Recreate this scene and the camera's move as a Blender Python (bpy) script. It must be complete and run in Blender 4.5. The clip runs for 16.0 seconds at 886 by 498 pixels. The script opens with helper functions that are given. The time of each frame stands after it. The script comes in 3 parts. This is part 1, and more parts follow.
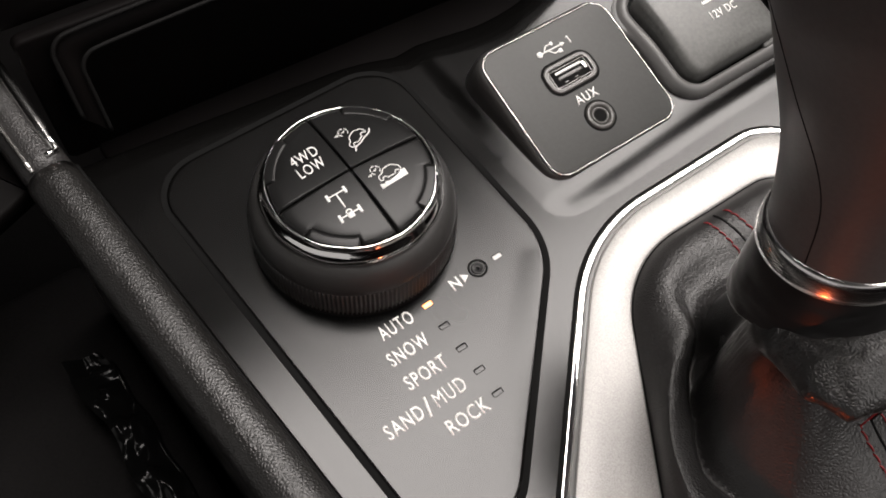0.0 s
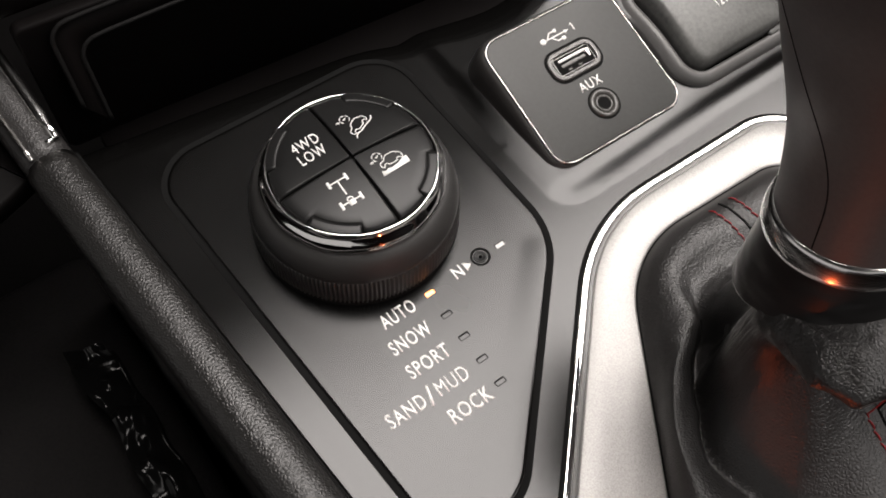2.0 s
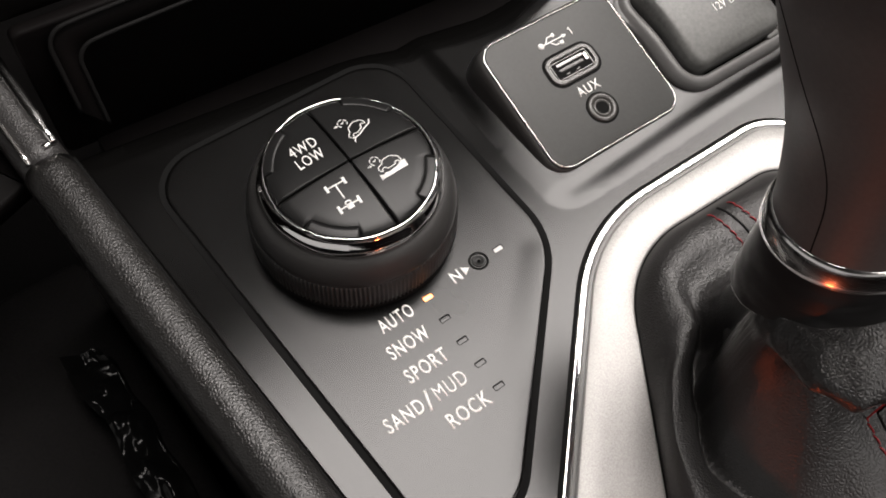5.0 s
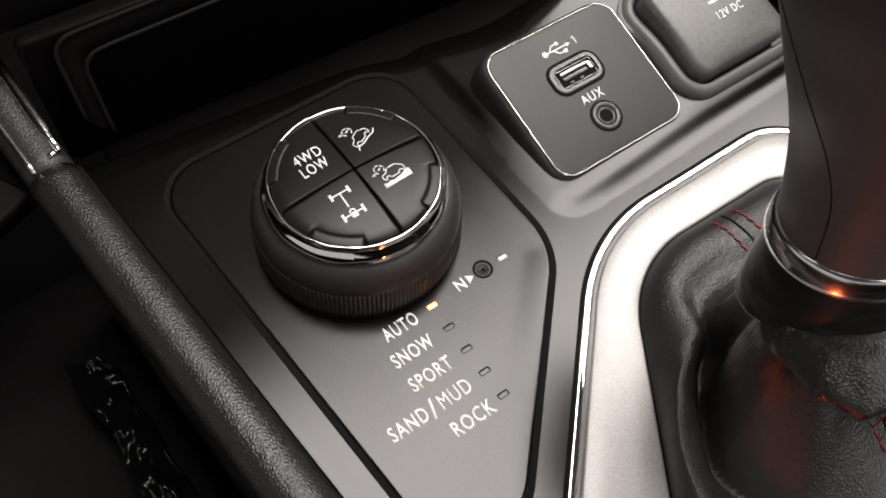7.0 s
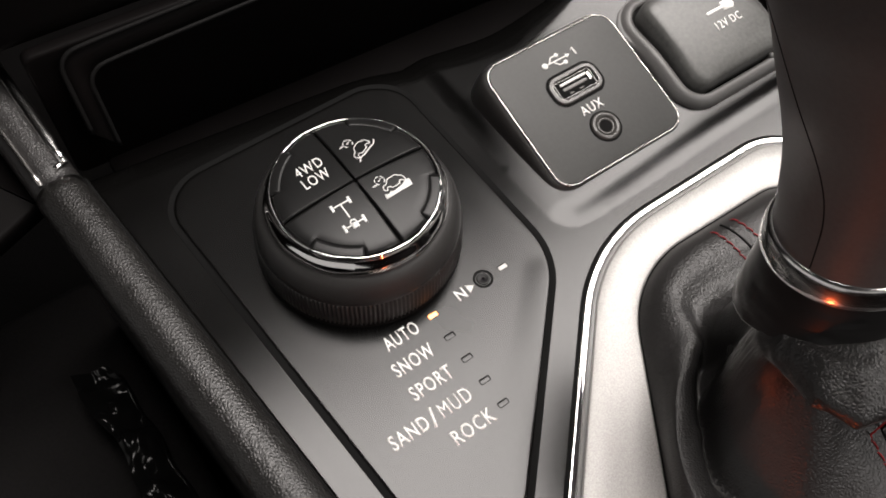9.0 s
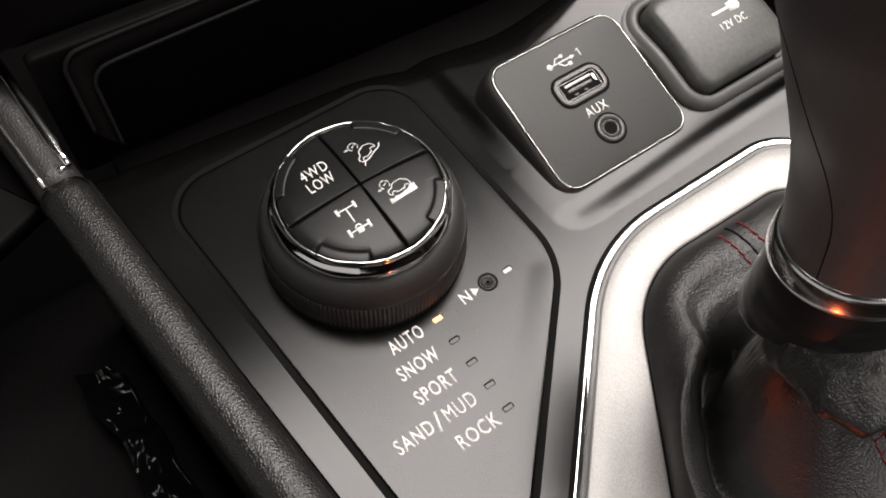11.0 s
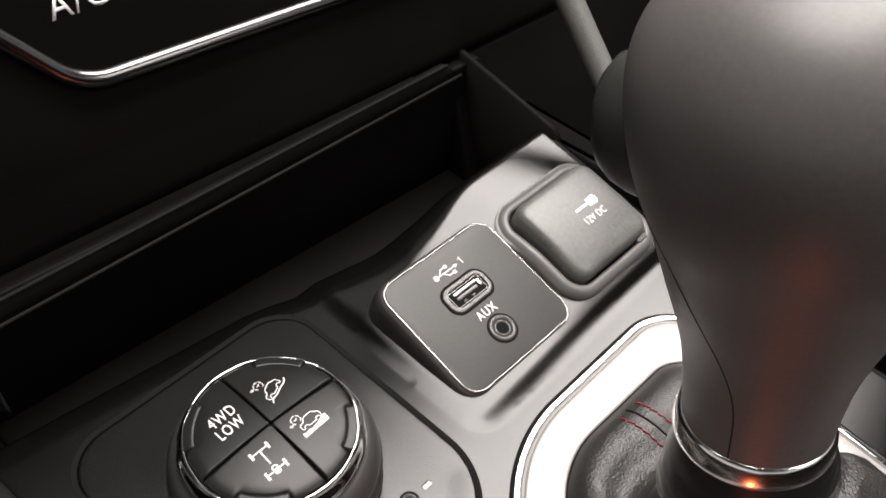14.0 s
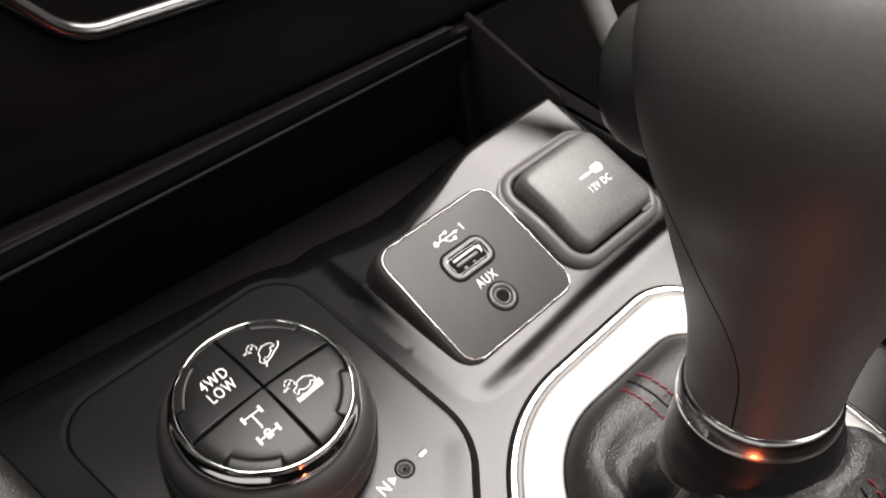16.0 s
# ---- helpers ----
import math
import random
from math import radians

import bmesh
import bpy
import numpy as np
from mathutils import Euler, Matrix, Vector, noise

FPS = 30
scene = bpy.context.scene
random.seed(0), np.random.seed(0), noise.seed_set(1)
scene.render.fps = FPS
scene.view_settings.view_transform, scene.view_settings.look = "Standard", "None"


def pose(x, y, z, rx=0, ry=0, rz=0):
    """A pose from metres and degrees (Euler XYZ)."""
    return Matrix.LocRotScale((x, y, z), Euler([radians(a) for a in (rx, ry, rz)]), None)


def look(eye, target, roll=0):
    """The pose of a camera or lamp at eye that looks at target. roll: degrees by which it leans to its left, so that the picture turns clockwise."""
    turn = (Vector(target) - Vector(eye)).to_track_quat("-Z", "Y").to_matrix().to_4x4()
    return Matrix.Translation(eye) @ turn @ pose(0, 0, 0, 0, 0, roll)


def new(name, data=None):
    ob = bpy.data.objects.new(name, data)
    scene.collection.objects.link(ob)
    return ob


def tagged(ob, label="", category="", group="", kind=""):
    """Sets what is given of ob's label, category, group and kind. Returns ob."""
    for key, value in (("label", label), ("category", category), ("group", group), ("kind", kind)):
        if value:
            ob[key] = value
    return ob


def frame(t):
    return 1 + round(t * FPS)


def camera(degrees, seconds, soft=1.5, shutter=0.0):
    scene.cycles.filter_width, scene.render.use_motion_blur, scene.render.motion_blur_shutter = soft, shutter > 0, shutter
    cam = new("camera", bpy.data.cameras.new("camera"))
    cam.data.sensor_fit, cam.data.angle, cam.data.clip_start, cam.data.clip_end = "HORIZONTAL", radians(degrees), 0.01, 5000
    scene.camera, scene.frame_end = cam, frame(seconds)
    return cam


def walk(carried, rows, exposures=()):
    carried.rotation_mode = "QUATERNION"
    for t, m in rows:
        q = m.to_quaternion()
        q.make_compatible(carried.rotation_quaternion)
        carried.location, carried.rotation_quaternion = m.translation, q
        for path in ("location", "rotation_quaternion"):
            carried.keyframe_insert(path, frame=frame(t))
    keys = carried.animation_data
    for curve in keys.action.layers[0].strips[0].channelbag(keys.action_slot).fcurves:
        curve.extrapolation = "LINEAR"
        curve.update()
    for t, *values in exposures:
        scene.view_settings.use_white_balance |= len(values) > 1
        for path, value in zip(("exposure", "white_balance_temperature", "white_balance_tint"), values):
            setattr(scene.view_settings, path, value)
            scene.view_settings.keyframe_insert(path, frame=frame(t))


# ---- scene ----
import mathutils

cam = camera(52.86, 16.0, soft=1.8, shutter=0.5)
PATH = [
    (0, -0.06390, -0.11164, 0.20582, 30.433, -2.657, -36.244),
    (0.5, -0.06423, -0.11315, 0.20429, 30.809, -2.350, -36.182),
    (1, -0.06410, -0.11355, 0.20293, 30.793, -2.249, -36.132),
    (1.5, -0.06347, -0.11274, 0.20360, 30.253, -2.237, -36.133),
    (2, -0.06395, -0.11265, 0.20311, 30.198, -2.415, -36.142),
    (2.5, -0.06372, -0.11336, 0.20254, 30.368, -2.324, -36.159),
    (3, -0.06375, -0.11228, 0.20289, 30.146, -2.552, -36.163),
    (3.5, -0.06357, -0.11365, 0.20241, 30.531, -2.320, -36.238),
    (4, -0.06413, -0.11268, 0.20260, 30.382, -2.645, -36.242),
    (6.5, -0.06409, -0.11332, 0.20195, 31.129, -2.250, -36.188),
    (7, -0.06417, -0.11289, 0.20246, 31.151, -2.260, -36.137),
    (7.5, -0.06402, -0.11370, 0.20252, 31.430, -2.079, -36.051),
    (8, -0.06393, -0.11426, 0.20185, 31.771, -2.069, -36.044),
    (8.5, -0.06346, -0.11482, 0.20327, 31.860, -1.816, -36.034),
    (11, -0.06236, -0.11099, 0.20637, 30.950, -1.820, -35.974),
    (11.2, -0.06039, -0.10888, 0.20873, 31.793, -1.289, -37.072),
    (11.4, -0.05850, -0.10753, 0.20729, 33.041, -1.113, -38.026),
    (11.5, -0.05663, -0.10578, 0.20782, 34.531, -1.357, -39.197),
    (11.6, -0.05428, -0.10450, 0.20771, 36.631, -0.717, -40.986),
    (11.8, -0.05805, -0.10284, 0.21275, 40.041, -0.870, -42.952),
    (12, -0.05889, -0.10076, 0.21620, 40.546, -1.202, -43.224),
    (12.5, -0.06570, -0.10224, 0.21920, 40.915, -1.856, -45.398),
    (13, -0.06525, -0.10349, 0.21763, 42.288, -2.665, -46.603),
    (13.5, -0.06547, -0.10407, 0.21642, 43.141, -3.129, -46.861),
    (14, -0.06559, -0.10285, 0.21555, 43.278, -3.467, -47.076),
    (14.5, -0.06509, -0.10320, 0.21577, 43.233, -3.400, -47.102),
    (15, -0.06554, -0.10245, 0.21647, 43.454, -3.573, -47.330),
    (15.5, -0.06421, -0.10194, 0.21581, 43.117, -3.673, -47.105),
    (16, -0.06349, -0.10241, 0.20921, 41.651, -4.004, -46.257),
]
walk(cam, [(t, pose(x, y, z, rx, ry, rz)) for t, x, y, z, rx, ry, rz in PATH],
     exposures=[(0.0, -0.22), (11.3, -0.23), (11.6, -0.1), (12.2, 0.36), (16.0, 0.37)])

# ---- light: an area lamp added overhead on the passenger side, a dim cabin ----
world = bpy.data.worlds.new("cabin_air")
scene.world = world
world.use_nodes = True
world.node_tree.nodes["Background"].inputs[0].default_value = (1.0, 0.955, 0.925, 1)
world.node_tree.nodes["Background"].inputs[1].default_value = 0.55


def area_light(name, eye, target, sx, sy, watts, colour):
    data = bpy.data.lights.new(name, "AREA")
    data.shape, data.size, data.size_y, data.energy, data.color = "RECTANGLE", sx, sy, watts, colour
    ob = new(name, data)
    ob.matrix_world = look(eye, target)
    return ob


# added lamp, placed by its reflections; stands in for an unknown source overhead
area_light("overhead_area_light", (0.372, 0.088, 0.69), (0.372, 0.088, 0.0), 0.905, 0.336, 13.9, (1.0, 0.935, 0.895))

# added fill lamp behind, placed to brighten the boot leather and spare the console
area_light("rear_fill_light", (0.25, -0.68, 0.69), (0.25, -0.68, 0.0), 0.41, 0.60, 3.9, (1.0, 0.945, 0.91))

# a small red lamp on the console behind the selector panel, mirrored by the lever's collar
lamp = bpy.data.lights.new("switch_lamp", "POINT")
lamp.energy, lamp.color, lamp.shadow_soft_size = 0.05, (1.0, 0.13, 0.03), 0.002
new("switch_lamp", lamp).location = (-0.017, -0.146, 0.0035)

# ---- materials ----
def material(name, base, rough=0.5, metal=0.0, spread=0.15, grain=900.0, bump=0.0, bump_scale=2500.0, stain=25.0,
             cells=False, spec=0.5, ior=0.0):
    m = bpy.data.materials.new(name)
    m.use_nodes = True
    nt = m.node_tree
    b = nt.nodes["Principled BSDF"]
    co = nt.nodes.new("ShaderNodeTexCoord")
    n1, n2 = nt.nodes.new("ShaderNodeTexNoise"), nt.nodes.new("ShaderNodeTexNoise")
    n1.inputs["Scale"].default_value, n2.inputs["Scale"].default_value = stain, grain
    n1.inputs["Detail"].default_value = n2.inputs["Detail"].default_value = 4
    add = nt.nodes.new("ShaderNodeMath")
    add.operation = "ADD"
    ramp = nt.nodes.new("ShaderNodeMapRange")
    ramp.inputs[1].default_value, ramp.inputs[2].default_value = 0.6, 1.4
    ramp.inputs[3].default_value, ramp.inputs[4].default_value = 1 - spread, 1 + spread
    mul = nt.nodes.new("ShaderNodeVectorMath")
    mul.operation = "SCALE"
    mul.inputs[0].default_value = base
    for n in (n1, n2):
        nt.links.new(co.outputs["Object"], n.inputs["Vector"])
    nt.links.new(n1.outputs[0], add.inputs[0])
    nt.links.new(n2.outputs[0], add.inputs[1])
    nt.links.new(add.outputs[0], ramp.inputs[0])
    nt.links.new(ramp.outputs[0], mul.inputs["Scale"])
    nt.links.new(mul.outputs[0], b.inputs["Base Color"])
    r2 = nt.nodes.new("ShaderNodeMapRange")
    r2.inputs[1].default_value, r2.inputs[2].default_value = 0.3, 0.7
    r2.inputs[3].default_value, r2.inputs[4].default_value = rough * 0.88, min(1, rough * 1.12)
    nt.links.new(n1.outputs[0], r2.inputs[0])
    nt.links.new(r2.outputs[0], b.inputs["Roughness"])
    b.inputs["Metallic"].default_value = metal
    b.inputs["Specular IOR Level"].default_value = spec
    if bump:
        bp = nt.nodes.new("ShaderNodeBump")
        bp.inputs["Distance"].default_value = 0.0004
        bp.inputs["Strength"].default_value = bump
        if cells:
            v = nt.nodes.new("ShaderNodeTexVoronoi")
            v.feature = "DISTANCE_TO_EDGE"
            v.inputs["Scale"].default_value = bump_scale
            warp = nt.nodes.new("ShaderNodeVectorMath")
            warp.operation = "MULTIPLY_ADD"
            wn = nt.nodes.new("ShaderNodeTexNoise")
            wn.inputs["Scale"].default_value = bump_scale * 0.35
            nt.links.new(co.outputs["Object"], wn.inputs["Vector"])
            warp.inputs[1].default_value = (0.0008, 0.0008, 0.0008)
            nt.links.new(wn.outputs["Color"], warp.inputs[0])
            nt.links.new(co.outputs["Object"], warp.inputs[2])
            nt.links.new(warp.outputs[0], v.inputs["Vector"])
            crease = nt.nodes.new("ShaderNodeMapRange")
            crease.interpolation_type = "SMOOTHSTEP"
            crease.inputs[2].default_value = 0.38
            nt.links.new(v.outputs["Distance"], crease.inputs[0])
            nt.links.new(crease.outputs[0], bp.inputs["Height"])
        else:
            v = nt.nodes.new("ShaderNodeTexNoise")
            v.inputs["Scale"].default_value = bump_scale
            nt.links.new(co.outputs["Object"], v.inputs["Vector"])
            nt.links.new(v.outputs[0], bp.inputs["Height"])
        nt.links.new(bp.outputs[0], b.inputs["Normal"])
    if ior:
        # a satin sheen with a short falloff, over the matt body
        b.inputs["Specular IOR Level"].default_value = 0.0
        sheen, mix, fr = nt.nodes.new("ShaderNodeBsdfGlossy"), nt.nodes.new("ShaderNodeMixShader"), nt.nodes.new("ShaderNodeFresnel")
        sheen.distribution = "BECKMANN"
        fr.inputs["IOR"].default_value = ior
        nt.links.new(r2.outputs[0], sheen.inputs["Roughness"])
        if bump:
            nt.links.new(bp.outputs[0], sheen.inputs["Normal"])
        nt.links.new(fr.outputs[0], mix.inputs[0])
        nt.links.new(b.outputs[0], mix.inputs[1])
        nt.links.new(sheen.outputs[0], mix.inputs[2])
        nt.links.new(mix.outputs[0], nt.nodes["Material Output"].inputs["Surface"])
    return m


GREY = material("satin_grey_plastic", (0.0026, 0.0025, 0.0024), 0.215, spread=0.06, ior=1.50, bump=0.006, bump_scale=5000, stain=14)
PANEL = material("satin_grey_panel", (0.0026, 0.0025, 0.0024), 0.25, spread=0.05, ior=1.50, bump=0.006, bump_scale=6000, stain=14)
PLATE = material("matt_black_plate", (0.034, 0.0345, 0.0328), 0.45, spread=0.12, ior=1.42, bump=0.02, bump_scale=4500)
KNOB = material("black_soft_plastic", (0.033, 0.0322, 0.0315), 0.52, spread=0.12, ior=1.42, bump=0.012, bump_scale=4500)
BUTTON = material("charcoal_button_plastic", (0.011, 0.011, 0.011), 0.34, spread=0.1, ior=1.33, bump=0.012, bump_scale=5000)
CAP = material("rubbery_black_cap", (0.082, 0.082, 0.079), 0.38, spread=0.35, bump=0.03, bump_scale=1800, stain=90)
LIP = material("light_grey_plastic", (0.085, 0.083, 0.082), 0.42, spread=0.06, bump=0.01, bump_scale=4500)
GAP = material("black_gasket", (0.006, 0.006, 0.006), 0.8, spread=0.1, spec=0.08)
CHROME = material("polished_chrome", (0.86, 0.85, 0.84), 0.07, 1.0, spread=0.03)
SILVER = material("satin_silver_paint", (0.33, 0.322, 0.312), 0.40, 0.45, stain=9, spread=0.38, grain=2600, bump=0.16, bump_scale=3600)
DULL = material("dull_dark_metal", (0.20, 0.195, 0.19), 0.32, 1.0, spread=0.1)
RIM = material("grey_indicator_lens", (0.085, 0.082, 0.08), 0.3, spread=0.05)
STEEL = material("stamped_steel", (0.62, 0.60, 0.58), 0.25, 1.0, spread=0.1)
LEATHER = material("black_leather", (0.022, 0.021, 0.0207), 0.42, spread=0.25, bump=0.26, bump_scale=1150, cells=True, ior=1.55)
FRAME = material("brushed_soft_chrome", (0.11, 0.108, 0.108), 0.2, 1.0, spread=0.08)
VINYL = material("grained_black_vinyl", (0.014, 0.0135, 0.013), 0.44, spread=0.2, bump=0.26, bump_scale=1100, cells=True, ior=1.6)
SMOOTHL = material("smooth_black_leather", (0.080, 0.075, 0.074), 0.5, spread=0.15, bump=0.03, bump_scale=1500, spec=0.5)
SLEEVE = material("matt_black_leather", (0.016, 0.015, 0.015), 0.45, spread=0.15, bump=0.03, bump_scale=1500, ior=1.4)
COLLAR = material("satin_chrome", (0.80, 0.79, 0.78), 0.20, 1.0, spread=0.04)
BAR = material("satin_bright_metal", (0.88, 0.87, 0.86), 0.16, 1.0, spread=0.04)
THREAD = material("red_thread", (0.24, 0.010, 0.016), 0.6, spread=0.2)
INK = material("white_ink", (0.86, 0.85, 0.83), 0.6, spread=0.04)
BEAD = material("satin_black_bead", (0.008, 0.0078, 0.0078), 0.5, spread=0.1, spec=0.05)
DARK = material("dark_moulded_plastic", (0.0044, 0.0038, 0.0038), 0.5, spread=0.2, bump=0.05, bump_scale=1600, spec=0.04)
CARPET = material("black_carpet", (0.008, 0.0075, 0.0075), 0.95, spread=0.4, bump=0.8, bump_scale=900, spec=0.05)
LINER = material("roof_liner_cloth", (0.10, 0.097, 0.093), 0.95, spread=0.1)
FILM = material("crumpled_black_film", (0.003, 0.003, 0.003), 0.16, spread=0.2, spec=0.16)
PILLAR = material("grey_grained_vinyl", (0.09, 0.09, 0.085), 0.5, spread=0.2, bump=0.2, bump_scale=1100, cells=True)
LENS = material("dark_indicator_lens", (0.05, 0.048, 0.045), 0.25, spread=0.05)
PALE = material("unlit_white_lens", (0.62, 0.61, 0.59), 0.3, spread=0.05)
AMBER = material("lit_amber_lens", (0.9, 0.45, 0.15), 0.4, spread=0.0)
AMBER.node_tree.nodes["Principled BSDF"].inputs["Emission Color"].default_value = (1.0, 0.32, 0.12, 1)
AMBER.node_tree.nodes["Principled BSDF"].inputs["Emission Strength"].default_value = 4.5

# ---- building helpers: sizes in millimetres ----
MM = 0.001


def thing(name, label, category, group="", kind=""):
    ob = new(name)
    ob.empty_display_size = 0.01
    return tagged(ob, label, category, group, kind)


def link(name, bm, mat, parent=None, label="", m=None, smooth=True):
    """Links a bmesh in millimetres as one mesh object."""
    if m is not None:
        bm.transform(m)
    bm.transform(Matrix.Scale(MM, 4))
    bmesh.ops.recalc_face_normals(bm, faces=bm.faces)
    me = bpy.data.meshes.new(name)
    bm.to_mesh(me)
    bm.free()
    me.materials.append(mat)
    ob = new(name, me)
    ob.parent = parent
    if smooth:
        me.shade_auto_smooth(angle=radians(38)) if hasattr(me, "shade_auto_smooth") else [setattr(p, "use_smooth", True) for p in me.polygons]
    if label:
        ob["label"] = label
    return ob


part = link


def fillet(corners, steps=10):
    """A closed outline from (x, y, radius) corners."""
    out, n = [], len(corners)
    for i in range(n):
        p = Vector(corners[i][:2])
        a, b = Vector(corners[i - 1][:2]), Vector(corners[(i + 1) % n][:2])
        da, db, r = (a - p).normalized(), (b - p).normalized(), corners[i][2]
        half = math.acos(max(-1, min(1, da.dot(db)))) / 2
        if r <= 0.01:
            out.append(p)
            continue
        cut = r / math.tan(half)
        c = p + (da + db).normalized() * (r / math.sin(half))
        s, e = p + da * cut - c, p + db * cut - c
        turn = s.angle_signed(e)
        for k in range(steps + 1):
            q = s.copy()
            q.rotate(Matrix.Rotation(-turn * k / steps, 2))
            out.append(c + q)
    return out


def dense(outline, step):
    """The outline with points at most a step apart."""
    out = []
    for i, p in enumerate(outline):
        q = outline[(i + 1) % len(outline)]
        k = max(1, int((q - p).length / step))
        out += [p + (q - p) * (j / k) for j in range(k)]
    return out


def inset(outline, d):
    """The outline moved inward by d (outward where d is negative)."""
    n, out = len(outline), []
    area = sum(outline[i].x * outline[(i + 1) % n].y - outline[(i + 1) % n].x * outline[i].y for i in range(n))
    s = 1 if area > 0 else -1
    for i in range(n):
        a, b, c = outline[i - 1], outline[i], outline[(i + 1) % n]
        t1, t2 = (b - a), (c - b)
        t1 = t1.normalized() if t1.length > 1e-6 else t2.normalized()
        t2 = t2.normalized() if t2.length > 1e-6 else t1
        nn = Vector((-(t1.y + t2.y), t1.x + t2.x)) * s
        nn.normalize()
        k = max(0.5, nn.dot(Vector((-t1.y, t1.x)) * s))
        out.append(b + nn * (d / k))
    return out


def loft(rings, close_top=True, close_bottom=False, loop=True):
    """A bmesh through rings of equally many 3D points."""
    bm = bmesh.new()
    vs = [[bm.verts.new(p) for p in r] for r in rings]
    n = len(rings[0])
    for a, b in zip(vs, vs[1:]):
        for i in range(n if loop else n - 1):
            j = (i + 1) % n
            bm.faces.new((a[i], a[j], b[j], b[i]))
    if close_top:
        bm.faces.new(vs[-1])
    if close_bottom:
        bm.faces.new(vs[0][::-1])
    return bm


def up(outline, z):
    return [Vector((p.x, p.y, z(p.x, p.y) if callable(z) else z)) for p in outline]


def slab(outline, z0, z1, r=0.4, steps=3):
    """A slab with a rounded upper edge."""
    rings = [up(outline, z0), up(outline, z1 - r)]
    for k in range(1, steps + 1):
        a = k / steps * math.pi / 2
        rings.append(up(inset(outline, r * (1 - math.cos(a))), z1 - r + r * math.sin(a)))
    return loft(rings, True, True)


def band(outer, inner, z, rise, edge=0.3):
    """A flat closed band between two outlines of equally many points, with soft edges; z may be a function."""
    zf = z if callable(z) else (lambda x, y: z)
    mix = lambda f: [a.lerp(b, f) for a, b in zip(outer, inner)]
    lift = lambda o, d: [Vector((p.x, p.y, zf(p.x, p.y) + d)) for p in o]
    return loft([lift(outer, -1.5), lift(outer, rise - edge), lift(inset(outer, edge * 0.3), rise - edge * 0.3), lift(inset(outer, edge), rise),
                 lift(mix(0.35), rise), lift(mix(0.65), rise), lift(inset(inner, -edge), rise), lift(inset(inner, -edge * 0.3), rise - edge * 0.3),
                 lift(inner, rise - edge), lift(inner, -1.5)], False)


def bead(outer, inner, z, rise, n=10):
    """A round-backed strip between two outlines of equally many points; z may be a function."""
    zf = z if callable(z) else (lambda x, y: z)
    rings = []
    for k in range(n + 1):
        a = math.pi * k / n
        f = 0.5 - 0.5 * math.cos(a)
        rings.append([Vector((p.lerp(q, f).x, p.lerp(q, f).y, zf(p.x, p.y) + rise * math.sin(a))) for p, q in zip(outer, inner)])
    low = [[v - Vector((0, 0, 1.5)) for v in rings[0]]]
    end = [[v - Vector((0, 0, 1.5)) for v in rings[-1]]]
    return loft(low + rings + end, False)


def lathe(profile, n=96, ripple=None):
    """A turned shape from (radius, height); ripple(angle, index) adds to the radius."""
    rings = []
    for k, (r, z) in enumerate(profile):
        rings.append([Vector(((r + (ripple(i, k) if ripple else 0)) * math.cos(2 * math.pi * i / n),
                              (r + (ripple(i, k) if ripple else 0)) * math.sin(2 * math.pi * i / n), z)) for i in range(n)])
    return rings


def tube(points, radius, n=10, squash=1.0):
    """A round bar along a line of points, capped."""
    rings = []
    for i, p in enumerate(points):
        d = (points[min(i + 1, len(points) - 1)] - points[max(i - 1, 0)]).normalized()
        s = d.cross(Vector((0, 0, 1)))
        s = s.normalized() if s.length > 1e-4 else Vector((1, 0, 0))
        w = s.cross(d)
        r = radius(i / (len(points) - 1)) if callable(radius) else radius
        rings.append([p + s * (r * math.cos(2 * math.pi * k / n)) + w * (r * squash * math.sin(2 * math.pi * k / n)) for k in range(n)])
    return loft(rings, True, True)


def ribbons(lines, width, surface=lambda x, y: 0.0, thick=0.05):
    """Thin raised strokes along 2D lines, laid on a surface."""
    bm = bmesh.new()
    for ln in lines:
        pts = [Vector(p) for p in ln]
        closed = (pts[0] - pts[-1]).length < 1e-6
        fine = []
        for a, b in zip(pts, pts[1:]):
            k = max(1, int((b - a).length / 0.6))
            fine += [a + (b - a) * (j / k) for j in range(k)]
        fine.append(pts[-1])
        left, right = [], []
        for i, p in enumerate(fine):
            a = fine[i - 1] if i else (fine[-2] if closed else p)
            b = fine[i + 1] if i + 1 < len(fine) else (fine[1] if closed else p)
            d1, d2 = (p - a), (b - p)
            d = (d1.normalized() if d1.length > 1e-6 else Vector((0, 0))) + (d2.normalized() if d2.length > 1e-6 else Vector((0, 0)))
            d = d.normalized() if d.length > 1e-6 else Vector((1, 0))
            s = Vector((-d.y, d.x)) * (width / 2)
            left.append(p + s)
            right.append(p - s)
        low = [[bm.verts.new((q.x, q.y, surface(q.x, q.y) - 0.1)) for q in side] for side in (left, right)]
        top = [[bm.verts.new((q.x, q.y, surface(q.x, q.y) + thick)) for q in side] for side in (left, right)]
        for i in range(len(fine) - 1):
            bm.faces.new((top[0][i], top[0][i + 1], top[1][i + 1], top[1][i]))
            bm.faces.new((low[0][i], low[0][i + 1], top[0][i + 1], top[0][i]))
            bm.faces.new((top[1][i], top[1][i + 1], low[1][i + 1], low[1][i]))
        for i in (0, len(fine) - 1):
            bm.faces.new((low[0][i], top[0][i], top[1][i], low[1][i]))
    return bm


def patch(outline, surface=lambda x, y: 0.0, thick=0.05):
    """A thin filled shape laid on a surface."""
    o = [Vector(p) for p in outline]
    return loft([up(o, lambda x, y: surface(x, y) - 0.1), up(o, lambda x, y: surface(x, y) + thick)], True, True)


